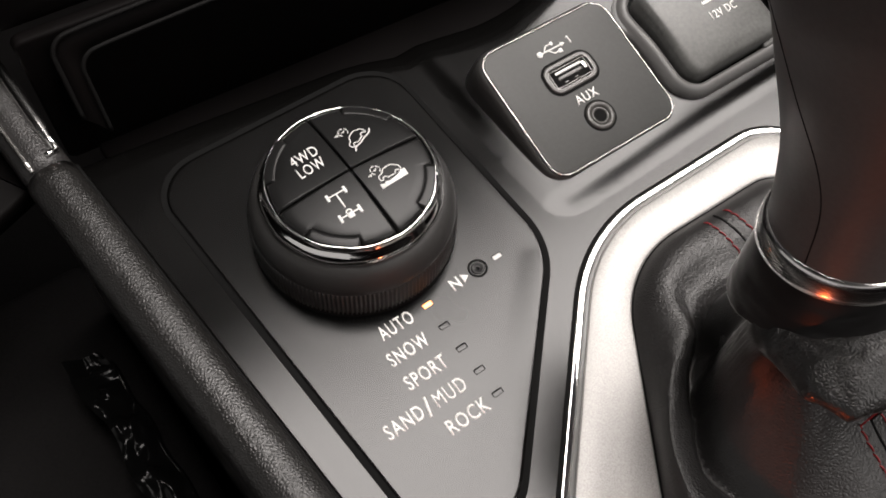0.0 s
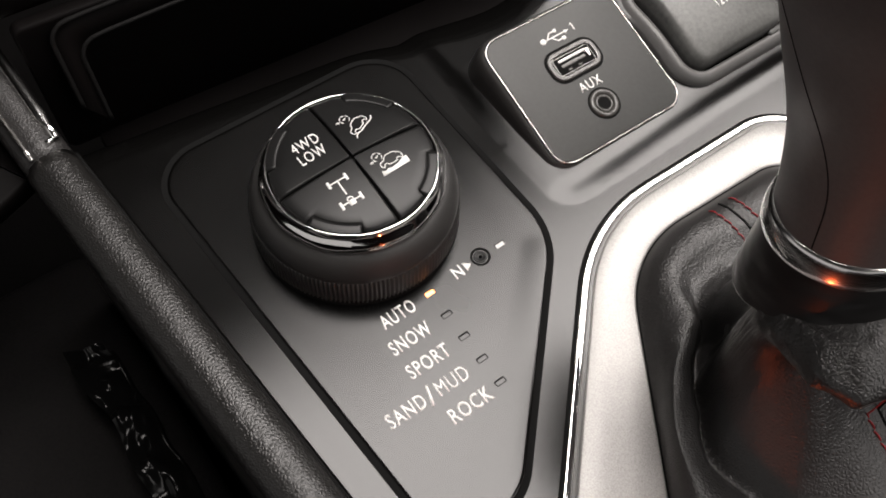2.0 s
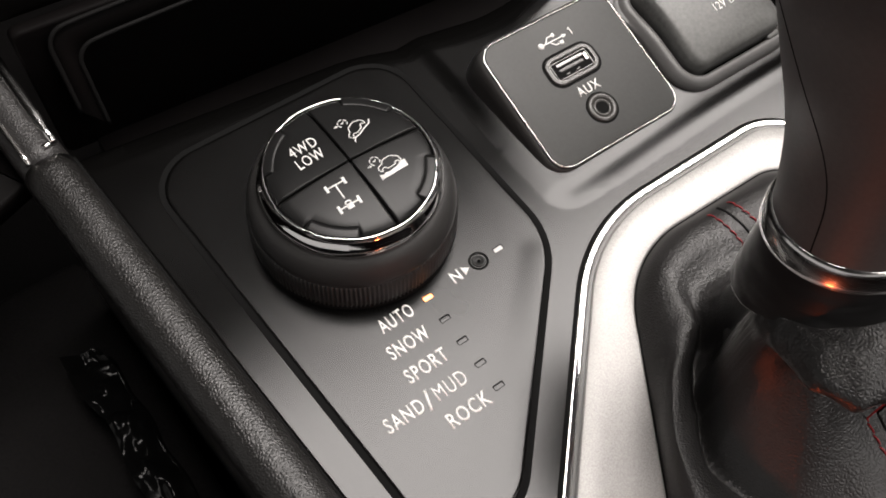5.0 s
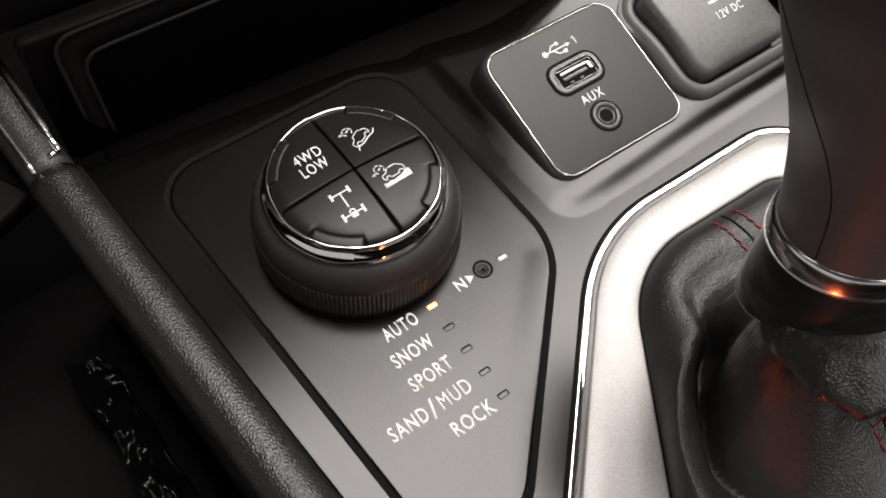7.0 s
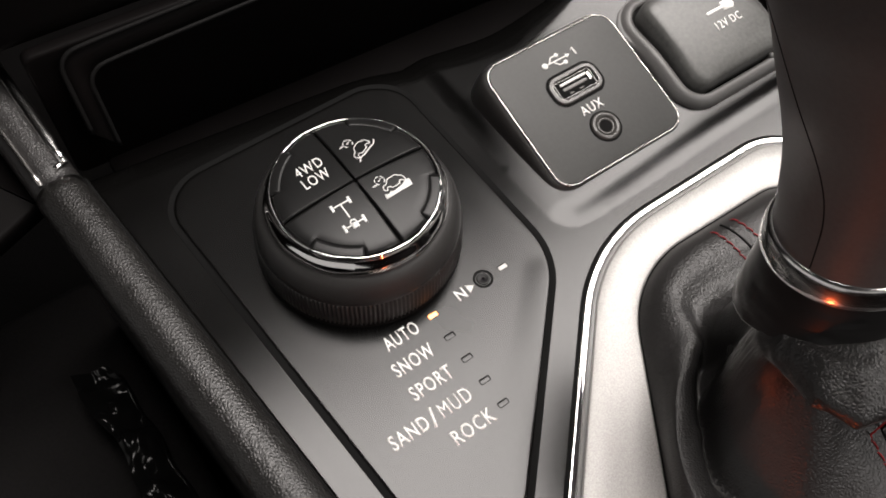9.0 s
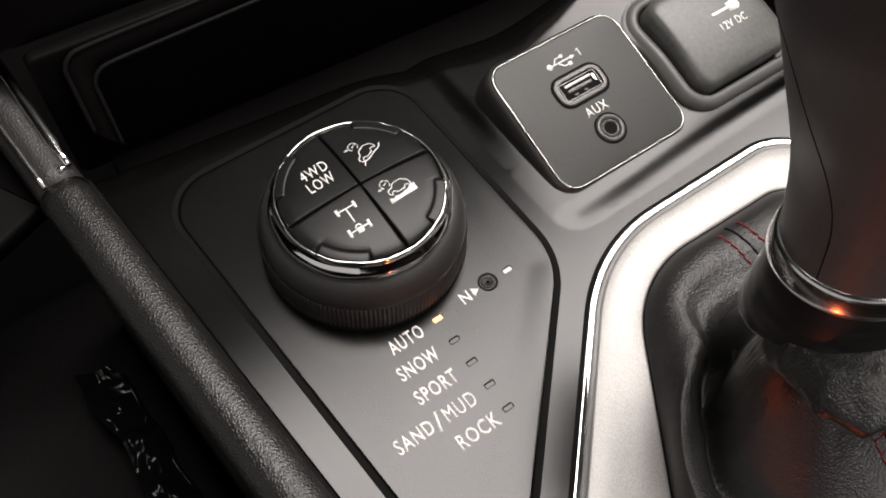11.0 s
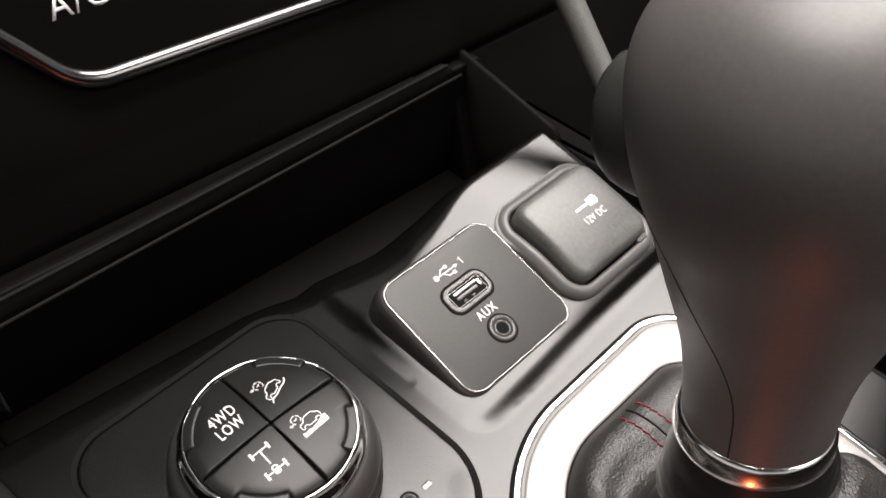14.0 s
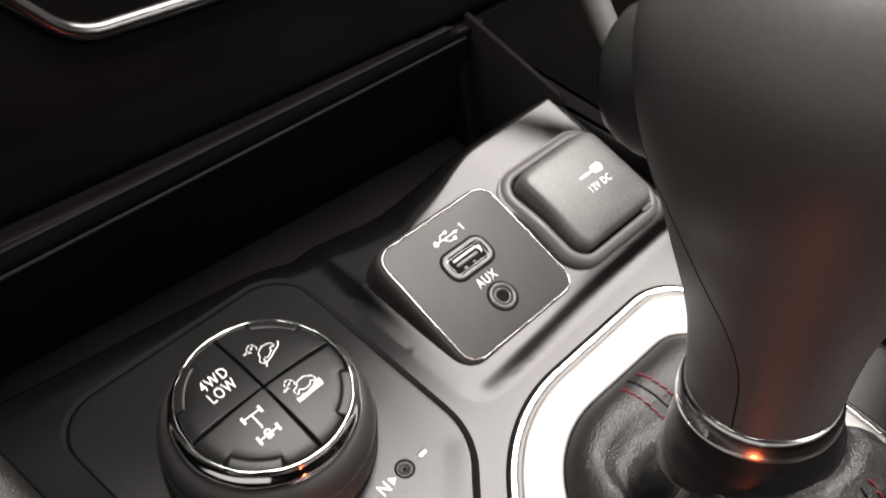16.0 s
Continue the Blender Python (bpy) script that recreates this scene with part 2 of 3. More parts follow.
def circle(cx, cy, r, n=20, a0=0, a1=360):
    return [(cx + r * math.cos(radians(a0 + (a1 - a0) * k / n)), cy + r * math.sin(radians(a0 + (a1 - a0) * k / n))) for k in range(n + 1)]


def lettering(words, x, y, width, height, surface=lambda x, y: 0.0, thick=0.16, bold=0.0):
    """Words with the built-in font as a thin mesh, from the left end of the baseline, fitted to a width and a capital's height."""
    data = bpy.data.curves.new("lettering", "FONT")
    data.body, data.size, data.offset, data.resolution_u, data.space_character = words, 1.0, bold, 3, 1.14
    ob = new("lettering_source", data)
    dg = bpy.context.evaluated_depsgraph_get()
    me = bpy.data.meshes.new_from_object(ob.evaluated_get(dg))
    bpy.data.objects.remove(ob)
    bm = bmesh.new()
    bm.from_mesh(me)
    bpy.data.meshes.remove(me)
    lo = Vector((min(v.co.x for v in bm.verts), min(v.co.y for v in bm.verts)))
    hi = Vector((max(v.co.x for v in bm.verts), max(v.co.y for v in bm.verts)))
    for v in bm.verts:
        v.co.x = x + (v.co.x - lo.x) / (hi.x - lo.x) * width
        v.co.y = y + (v.co.y - lo.y) / (hi.y - lo.y) * height
    for v in bm.verts:
        v.co.z = surface(v.co.x, v.co.y) + thick
    ext = bmesh.ops.extrude_face_region(bm, geom=bm.faces[:])
    for v in [g for g in ext["geom"] if isinstance(g, bmesh.types.BMVert)]:
        v.co.z -= thick + 0.1
    return bm


def flowing(points, steps=4):
    """A smooth 2D line through points."""
    out = []
    for i in range(len(points) - 1):
        p = [Vector(points[min(max(i + d, 0), len(points) - 1)]) for d in (-1, 0, 1, 2)]
        for k in range(steps):
            t = k / steps
            out.append(tuple(0.5 * (2 * p[1] + (p[2] - p[0]) * t + (2 * p[0] - 5 * p[1] + 4 * p[2] - p[3]) * t * t + (3 * p[1] - p[0] - 3 * p[2] + p[3]) * t ** 3)))
    return out + [tuple(points[-1])]


def rounded(cx, cy, w, h, r, steps=6):
    return fillet([(cx - w / 2, cy - h / 2, r), (cx + w / 2, cy - h / 2, r), (cx + w / 2, cy + h / 2, r), (cx - w / 2, cy + h / 2, r)], steps)


def smooth(a, b, v):
    t = max(0.0, min(1.0, (v - a) / (b - a)))
    return t * t * (3 - 2 * t)


def frame_at(x, y, z, rx=0, ry=0, rz=0):
    return Matrix.LocRotScale((x, y, z), Euler([radians(a) for a in (rx, ry, rz)]), None)


# ---- console shell ----
SLOPE = 0.27
PADX, PADY, PADZ = 77.3, -1.9, 8.6
TOP = -0.35


def flare(x, y):
    """The console lifts gently towards the gear surround."""
    d = max(x - 39.6, (x - y - 74.5) / 1.414)
    return (0.30 - 0.1 * smooth(20, 70, -y)) * smooth(-7.5 - 3 * smooth(0, 75, -y), -1.0, d)


def step_in(x, y):
    """How far inside the crease of the raised socket field a point lies: its two sides meet in a rounded corner."""
    dx, dy = x - 55.5, y + 22.5
    if dx < 0 and dy < 0:
        return 9.0 - math.hypot(dx, dy)
    return min(dx, dy) + 9.0


def pad(x, y):
    """The raised field round the sockets: it rises to the front, and more steeply beside the port plate."""
    climb = 0.028 + 0.19 * smooth(62, 112, x)
    return 1.35 + 0.35 * smooth(50, 72, x) + (min(y, 22.0 + 20.0 * smooth(66, 100, x)) + 24.0) * climb


def fold_y(x):
    """Where the console begins to roll over into the bin."""
    return 49.3 - 0.125 * (min(x, 45.0) + 30.0) - 12.5 * smooth(28, 78, x) + 9.0 * smooth(70, 115, x) - 5.0 * smooth(62, 98, x)


def reach_at(x):
    return 11 + 4 * smooth(40, 70, x) - 9 * smooth(70, 115, x)


def edge_y(x):
    """The front edge of the console, above the bin."""
    return fold_y(x) + reach_at(x)


BOOT = fillet([(52, -51, 34), (114, -53, 13), (108, -166, 4), (-3, -166, 4), (-3, -133.7, 10)], 20)
HUB = Vector((62, -92))


def resample(outline, n, centre):
    """The outline at n even angles round a centre."""
    out = []
    for k in range(n):
        d = Vector((math.cos(2 * math.pi * k / n), math.sin(2 * math.pi * k / n)))
        best = 0
        for i, p in enumerate(outline):
            a, e = p - centre, outline[(i + 1) % len(outline)] - p
            den = d.x * e.y - d.y * e.x
            if abs(den) < 1e-9:
                continue
            s = (a.x * e.y - a.y * e.x) / den
            f = (a.x * d.y - a.y * d.x) / den
            if s > 0 and -1e-6 <= f <= 1 + 1e-6:
                best = max(best, s)
        out.append(centre + d * best)
    return out


OPENING = [(p - HUB).length for p in resample(inset(BOOT, 2.5), 360, HUB)]


def in_boot(x, y):
    """1 inside the opening under the shift boot."""
    v = Vector((x, y)) - HUB
    return 1.0 if v.length < OPENING[int(math.degrees(math.atan2(v.y, v.x))) % 360] else 0.0


def console_z(x, y):
    z = flare(x, y) + TOP
    i = step_in(x, y)
    if i > 0:
        # a soft step of a few millimetres, then the field itself
        k = 0.85 * smooth(-0.2, 1.0, i / 7.0) + 0.15 * smooth(2.0, 10.0, i)
        z += (pad(x, y) - z) * k
    # the front rolls over softly into the bin
    roll = max(0.0, y - fold_y(x))
    return z - (5.0 + 1.0 * smooth(40, 70, x)) * (roll / reach_at(x)) ** 2 - 40.0 * in_boot(x, y)


def left_x(y):
    return -47.8 - 0.0736 * y


console = thing("center_console", "satin grey moulded centre console between the seats", "console")
bm = bmesh.new()
NX, NY = 210, 230
grid = []
for j in range(NY + 1):
    row = []
    for i in range(NX + 1):
        u, v = i / NX, j / NY
        x0 = -47 + u * 203
        e = edge_y(x0)
        y = -172 + v * (e + 172)
        x = x0 + (left_x(y) + 47) * (1 - u)
        z = console_z(x, y)
        rr = max(0.0, x - 150)
        z -= 0.12 * rr * rr
        row.append(bm.verts.new((x, y, z)))
    grid.append(row)
for j in range(NY):
    for i in range(NX):
        bm.faces.new((grid[j][i], grid[j][i + 1], grid[j + 1][i + 1], grid[j + 1][i]))
rim = grid[0][:] + [grid[j][NX] for j in range(1, NY + 1)] + [grid[NY][i] for i in range(NX - 1, -1, -1)] + [grid[j][0] for j in range(NY - 1, 0, -1)]
low = [bm.verts.new((v.co.x, v.co.y, -28)) for v in rim]
for i in range(len(rim)):
    j = (i + 1) % len(rim)
    bm.faces.new((rim[i], rim[j], low[j], low[i]))
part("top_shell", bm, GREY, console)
core = slab(fillet([(-44, -172, 4), (152, -172, 4), (152, 28, 4), (-44, 40, 4)]), -250, -28, 1)
part("console_core", core, DARK, console, "dark plastic lower body")

# ---- mode selector panel ----
panel = thing("selector_panel", "satin grey drive mode panel set into the console", "control panel")
OUT = dense(fillet([(-40.0, 45.0, 14), (39.8, 45.0, 14), (40.3, -35.0, 25), (-8.2, -83.8, 16), (-31.8, -93, 6)], 12), 2.0)
PZ = 0.1


def panel_z(x, y):
    return PZ + flare(x, y)


gasket = band(inset(OUT, -0.8), inset(OUT, 1.2), lambda x, y: flare(x, y) + TOP, 0.12, 0.05)
part("gasket", gasket, GAP, panel, "black recessed joint round the panel")
rings = [up(inset(OUT, 0.85), lambda x, y: flare(x, y) - 1.0), up(inset(OUT, 0.85), lambda x, y: panel_z(x, y) - 0.3), up(inset(OUT, 1.2), panel_z)]
base = inset(OUT, 1.2)
mid = Vector((2, -14))
for k in range(1, 81):
    s = 1 - k / 81.0
    rings.append(up([mid + (p - mid) * s for p in base], panel_z))
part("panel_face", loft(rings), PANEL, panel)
for words, x0, x1, y in (("AUTO", -12.9, -3.0, -33.0), ("SNOW", -15.0, -3.4, -40.3), ("SPORT", -15.0, -3.1, -47.8), ("ROCK", -13.2, -1.4, -62.8)):
    part("lettering", lettering(words, x0, y, x1 - x0, 4.0, panel_z, 0.05, bold=0.012), INK, panel, "white printed word " + words)
for words, x0, x1, y, h in (("SAND", -26.2, -15.6, -55.3, 4.0), ("/", -15.0, -12.9, -56.0, 5.2), ("MUD", -11.8, -2.9, -55.3, 4.0)):
    part("lettering", lettering(words, x0, y, x1 - x0, h, panel_z, 0.05, bold=0.0 if words == "MUD" else 0.01), INK, panel, "white printed " + ("slash" if words == "/" else "word " + words))
part("lettering", lettering("N", 10.4, -31.7, 2.7, 3.4, panel_z, 0.05, bold=0.012), INK, panel, "white printed letter N")
part("arrow_mark", patch([(14.1, -31.3), (14.1, -28.5), (16.1, -29.9)], panel_z), INK, panel)
for k in range(6):
    cx, cy = (2.2, -30.8 - 7.38 * k) if k < 5 else (25.9, -29.7)
    o = fillet([(cx - 1.5, cy - 0.8, 0.35), (cx + 1.5, cy - 0.8, 0.35), (cx + 1.5, cy + 0.8, 0.35), (cx - 1.5, cy + 0.8, 0.35)], 4)
    rim_ = part("indicator_rim", loft([up(o, lambda x, y: panel_z(x, y) - 0.3), up(o, lambda x, y: panel_z(x, y) + 0.03)]), GAP, panel)
    i = [p + Vector((-0.05, -0.12)) for p in inset(o, 0.2)]
    part("indicator_lens", loft([up(i, lambda x, y: panel_z(x, y) - 0.3), up(i, lambda x, y: panel_z(x, y) + 0.07), up(inset(i, 0.12), lambda x, y: panel_z(x, y) + 0.08)]),
         AMBER if k == 0 else (PALE if k == 5 else PANEL), rim_, ("glowing amber indicator", "", "", "", "", "pale unlit indicator")[k])
NB = frame_at(19.4, -29.7, panel_z(19.4, -29.7))
well = part("button_well", loft(lathe([(2.75, -0.5), (2.75, 0.08), (2.45, 0.14), (2.1, 0.05), (2.0, -0.2)], 40)), GAP, panel, m=NB)
part("neutral_button", loft(lathe([(1.85, -0.3), (1.85, 0.10), (1.6, 0.26), (1.2, 0.2), (1.0, 0.05), (0.5, 0.0), (0.1, 0.0)], 40)), BUTTON, well, "small round recessed button", m=NB)

# ---- drive mode knob ----
knob = thing("mode_knob", "round black drive mode knob with chrome ring on the panel", "knob")
RIBS = 150
# black ring at the knob's foot, coloured for the shadow that lies there
part("skirt", loft(lathe([(27.6, 0.1), (27.7, 0.9), (27.4, 1.5)], 120)), GAP, knob)
part("grip", loft(lathe([(27.2, 1.2), (27.4, 1.8), (27.2, 9.4), (26.8, 10.4)], RIBS * 4, lambda i, k: 0.26 if i % 4 in (0, 1) else -0.24)), KNOB, knob, "finely ribbed black grip band")
part("collar", loft(lathe([(26.7, 9.9), (27.0, 10.5), (26.9, 12.0), (26.4, 14.2), (25.5, 16.4), (24.5, 17.7), (23.4, 18.4), (21.6, 18.7)], 120)), KNOB, knob)


def dome(x, y):
    return 26.1 - 1.8 * (x * x + y * y) / 412.0


ring = lathe([(21.6, 17.4), (23.0, 17.8), (23.35, 18.6), (23.45, 19.6), (23.4, 20.4), (23.15, 21.0), (22.75, 21.55), (22.3, 22.15), (21.9, 22.75), (21.65, 23.35), (21.48, 23.95), (21.2, 24.12), (20.95, 23.95), (20.8, 21.0)], 192,
             lambda i, k: 0.07 * math.sin(24 * math.pi * i / 192) - 0.45 * max(0.0, -math.cos(8 * math.pi * i / 192)) ** 2 if 4 <= k <= 8 else 0.06 * math.sin(24 * math.pi * i / 192))
part("chrome_ring", loft(ring, False), CHROME, knob, "polished chrome ring")
part("button_base", loft(lathe([(20.7, 18), (20.6, 22.0), (19.0, 22.9), (12, 23.8), (0.2, 24.2)], 96)), GAP, knob, "black bed under the buttons")
QUADRANTS = []
for q in range(4):
    a0 = 90 * q
    g = 0.42
    levels = []
    for rr, dz in ((0.0, 0), (0.4, 0), (1.2, 0), (3, 0), (6, 0), (9, 0), (12, 0), (15, 0), (17.0, 0), (19.2, -0.02), (19.75, -0.22), (19.95, -0.5), (19.95, -1.6)):
        ln = []
        for k in range(49):
            f = k / 48
            tab = smooth(0.275, 0.29, f) * (1 - smooth(0.71, 0.725, f))
            rad = rr + 0.01
            if rr > 16.5:
                rad = rad - tab * 1.85
            a = radians(a0 + 90 * f)
            c, s = math.cos(radians(a0 + 45)), math.sin(radians(a0 + 45))
            x, y = rad * math.cos(a) + c * g * 1.414, rad * math.sin(a) + s * g * 1.414
            ln.append(Vector((x, y, dome(x, y) + dz)))
        levels.append(ln)
    bm = loft(levels, False, False, False)
    for side in (0, -1):
        for a, b in zip(levels, levels[1:]):
            p, r = a[side], b[side]
            vs = [bm.verts.new(v) for v in (p, r, r - Vector((0, 0, 1.0)), p - Vector((0, 0, 1.0)))]
            bm.faces.new(vs)
    bmesh.ops.remove_doubles(bm, verts=bm.verts, dist=0.02)
    key = part("button", bm, BUTTON, knob, ("charcoal button with a downhill car symbol", "charcoal button reading 4WD LOW", "charcoal button with an axle lock symbol",
                                      "charcoal button with a car on a slope symbol")[q])
    QUADRANTS.append(key)
    tab = []
    for rr, dz in ((18.4, -1.6), (18.4, -0.25), (18.6, 0.0), (19.2, 0.06), (20.8, 0.04), (21.5, -0.12), (21.7, -1.0)):
        ln = []
        for k in range(17):
            a = radians(a0 + 45 + (k / 16 - 0.5) * 37)
            x, y = rr * math.cos(a), rr * math.sin(a)
            ln.append(Vector((x, y, dome(x, y) + dz)))
        tab.append(ln)
    bm = loft(tab, False, False, False)
    for side in (0, -1):
        bm.faces.new([bm.verts.new(t[side]) for t in tab])
    bmesh.ops.remove_doubles(bm, verts=bm.verts, dist=0.02)
    part("grip_tab", bm, BUTTON, knob, "charcoal finger tab at the rim")


def placed(lines, x, y, scale, turn):
    c, s = math.cos(radians(turn)), math.sin(radians(turn))
    return [[(x + scale * (p[0] * c - p[1] * s), y + scale * (p[0] * s + p[1] * c)) for p in ln] for ln in lines]


part("lettering", lettering("4WD", -10.9, 8.5, 7.4, 3.3, dome, 0.09), INK, QUADRANTS[1], "white printed 4WD")
part("lettering", lettering("LOW", -11.1, 4.4, 7.2, 3.3, dome, 0.09), INK, QUADRANTS[1], "white printed LOW")
GAUGE = [circle(0, 0, 1.25, 5, a, a + 46) for a in range(-50, 240, 60)] + [[(-0.1, -0.15), (0.5, 0.45)], [(-0.5, 0.0), (0.1, 0.0)]]
ARROW = [[(0, 0), (0.7, 0.32), (0.7, -0.32), (0, 0)], [(0.6, 0), (1.1, 0)]]
CAR = [flowing([(-3.1, -0.8), (-3.5, -0.4), (-3.45, 0.5), (-2.9, 0.95), (-1.9, 1.15), (-1.1, 2.0), (-0.2, 2.25), (1.7, 2.2), (2.6, 1.45), (3.25, 1.1), (3.4, 0.0), (3.2, -0.7), (2.75, -0.8)]),
       [(-3.1, -0.8), (-2.8, -0.8)], circle(2.0, -0.8, 0.75, 12, 180, 0), circle(-2.05, -0.8, 0.75, 12, 180, 0), [(-1.3, -0.8), (1.25, -0.8)]]
part("car_symbol", ribbons(placed(GAUGE, 4.9, 10.9, 1, 0) + placed(ARROW, 2.3, 10.7, 1, 0) + placed(CAR, 6.9, 7.3, 0.92, 30), 0.22, dome), INK, QUADRANTS[0],
     "white line symbol of a car driving downhill")
part("road_symbol", ribbons([flowing([(4.3, 3.9), (5.0, 5.0), (6.6, 5.5), (8.6, 6.6), (10.4, 7.4), (11.2, 8.6)])], 0.3, dome), INK, QUADRANTS[0], "white line of the road")
part("car_symbol", ribbons(placed(GAUGE, 4.9, -3.6, 1, 0) + placed(ARROW, 2.4, -4.4, 1, 0) + placed(CAR, 7.6, -6.2, 0.92, 4), 0.22, dome), INK, QUADRANTS[3], "white line symbol of a car")
part("slope_symbol", patch([(3.4, -9.2), (3.6, -7.7), (4.7, -8.1), (5.4, -7.7), (6.4, -8.0), (8.8, -7.5), (10.0, -6.9), (11.5, -6.6), (11.4, -8.6)], dome, 0.06), INK, QUADRANTS[3], "white slope wedge")
AX, AY = -6.8, -7.2
part("axle_symbol", ribbons([[(AX - 2.3, AY + 3.2), (AX + 2.4, AY + 3.1)], [(AX, AY + 3.2), (AX - 0.1, AY - 1.2)],
                             [(AX - 2.7, AY - 3.2), (AX + 2.6, AY - 3.3)]], 0.36, dome), INK, QUADRANTS[2], "white axle symbol")
part("axle_symbol", ribbons([[(AX - 2.4, AY + 2.2), (AX - 2.3, AY + 4.2)], [(AX + 2.4, AY + 2.1), (AX + 2.5, AY + 4.1)],
                             [(AX - 2.8, AY - 4.3), (AX - 2.7, AY - 2.1)], [(AX + 2.6, AY - 4.4), (AX + 2.7, AY - 2.2)]], 0.7, dome), INK, QUADRANTS[2], "white wheel marks")
part("lock_symbol", patch(rounded(AX - 0.05, AY - 3.6, 1.7, 1.5, 0.3, 3), dome, 0.07), INK, QUADRANTS[2], "white padlock mark")
part("lock_symbol", ribbons([circle(AX - 0.05, AY - 2.8, 0.75, 12, 180, 0)], 0.34, dome, 0.07), INK, QUADRANTS[2])

# ---- port plate ----
PLATE_M = frame_at(PADX, PADY, PADZ, math.degrees(SLOPE), 0, -1.0)
ports = thing("port_plate", "square matt black port plate with chrome edge on the console", "socket plate")
SQ = fillet([(-23.2, -21.3, 5.8), (23.2, -21.3, 5.8), (23.2, 21.7, 5.8), (-23.2, 21.7, 5.8)], 10)
part("base", loft([up(inset(SQ, -2.4), -14.0), up(inset(SQ, -2.0), -6.0), up(inset(SQ, -1.6), -3.6), up(inset(SQ, -1.1), -2.0), up(inset(SQ, -0.3), -0.9), up(inset(SQ, 1), -0.8)]), KNOB, ports,
     "black sloping foot of the plate", PLATE_M)
part("chrome_edge", bead(inset(SQ, -0.05), inset(SQ, 0.5), -0.6, 0.5), STEEL, ports, "thin polished chrome edge", PLATE_M)
part("face", slab(inset(SQ, 0.5), -1.0, -0.12, 0.25), PLATE, ports, m=PLATE_M)


UX, UY = 0.0, 4.9
uo = rounded(UX, UY, 18.6, 10.8, 4.2)
part("usb_groove", slab(uo, -0.6, -0.07, 0.03), GAP, ports, "dark groove round the port", PLATE_M)
ub = inset(uo, 0.75)
bezel = part("usb_bezel", band(ub, inset(ub, 1.5), -0.12, 0.55, 0.35), LENS, ports, "satin metal port frame", PLATE_M)
ui = inset(ub, 1.05)
part("usb_chrome", bead(ui, inset(ui, 0.4), 0.2, 0.3), DULL, bezel, "bright inner edge of the frame", PLATE_M)
part("usb_well", slab(inset(ui, 0.35), -0.5, -0.03, 0.02), GAP, bezel, m=PLATE_M)
uh = rounded(UX, UY, 13.0, 5.6, 0.5, 3)
part("usb_shell", band(uh, inset(uh, 0.22), -0.05, 0.12, 0.06), DULL, bezel, "steel port shell", PLATE_M)
part("usb_lining", slab(inset(uh, 0.3), -0.05, 0.0, 0.01), GAP, bezel, m=PLATE_M)
part("usb_tongue", slab(rounded(UX + 0.1, UY + 1.5, 9.6, 0.9, 0.2, 2), -0.02, 0.08, 0.05), DULL, bezel, "steel contact tongue", PLATE_M)
part("usb_tongue", slab(rounded(UX - 0.3, UY - 0.2, 8.6, 1.0, 0.2, 2), -0.02, 0.06, 0.03), LENS, bezel, "dull contact tongue", PLATE_M)
part("usb_spring", slab(rounded(UX + 5.4, UY + 0.3, 0.8, 2.4, 0.2, 2), -0.02, 0.08, 0.03), STEEL, bezel, m=PLATE_M)
for k in range(2):
    part("usb_spring", slab(rounded(UX - 2.6 + 3.6 * k, UY - 1.9, 1.3, 0.5, 0.2, 2), -0.02, 0.06, 0.03), LENS, bezel, m=PLATE_M)
JM = PLATE_M @ frame_at(0.0, -10.5, 0)
part("jack_groove", loft(lathe([(5.0, -0.5), (5.0, -0.07), (4.2, -0.06)], 48)), GAP, ports, m=JM)
jack = part("jack_rim", loft(lathe([(4.5, -0.5), (4.45, 0.15), (4.1, 0.5), (3.5, 0.55), (2.9, 0.2), (2.8, -0.05)], 48), False), LENS, ports, "satin dark jack rim", m=JM)
part("jack_ring", loft(lathe([(2.8, -0.2), (2.75, 0.02), (2.45, 0.2), (2.2, 0.2), (1.95, -0.03)], 48), False), LENS, jack, "dull metal jack ring", JM)
part("jack_hole", loft(lathe([(2.2, -0.05), (1.0, -0.04), (0.1, -0.04)], 32)), GAP, jack, m=JM)
FLAT = lambda x, y: -0.12
part("lettering", lettering("AUX", -4.0, -4.9, 7.8, 2.9, FLAT, bold=0.004), INK, ports, "white printed AUX", PLATE_M)
part("lettering", ribbons([[(5.5, 14.9), (6.2, 15.4), (6.2, 13.0)]], 0.34, FLAT), INK, ports, "white printed 1", PLATE_M)
TX, TY = -4.9, 13.9
part("port_symbol", ribbons([[(TX, TY), (TX + 8.0, TY)], [(TX + 1.6, TY), (TX + 3.1, TY + 1.6), (TX + 4.9, TY + 1.6)], [(TX + 3.0, TY), (TX + 4.5, TY - 1.6), (TX + 6.2, TY - 1.6)]], 0.36,
                            FLAT), INK, ports, "white branching port symbol", PLATE_M)
part("port_symbol", patch(circle(TX, TY, 0.95, 16)[:-1], FLAT), INK, ports, m=PLATE_M)
part("port_symbol", patch(circle(TX + 5.2, TY + 1.6, 0.62, 12)[:-1], FLAT), INK, ports, m=PLATE_M)
part("port_symbol", patch([(TX + 6.0, TY - 2.2), (TX + 7.2, TY - 2.2), (TX + 7.2, TY - 1.0), (TX + 6.0, TY - 1.0)], FLAT), INK, ports, m=PLATE_M)
part("port_symbol", patch([(TX + 7.7, TY - 0.7), (TX + 9.2, TY), (TX + 7.7, TY + 0.7)], FLAT), INK, ports, m=PLATE_M)

# ---- power outlet ----
outlet = thing("power_outlet", "black rubbery power outlet cover standing in the console", "power outlet")
OM = PLATE_M @ frame_at(48.4, -0.2, -3.0)
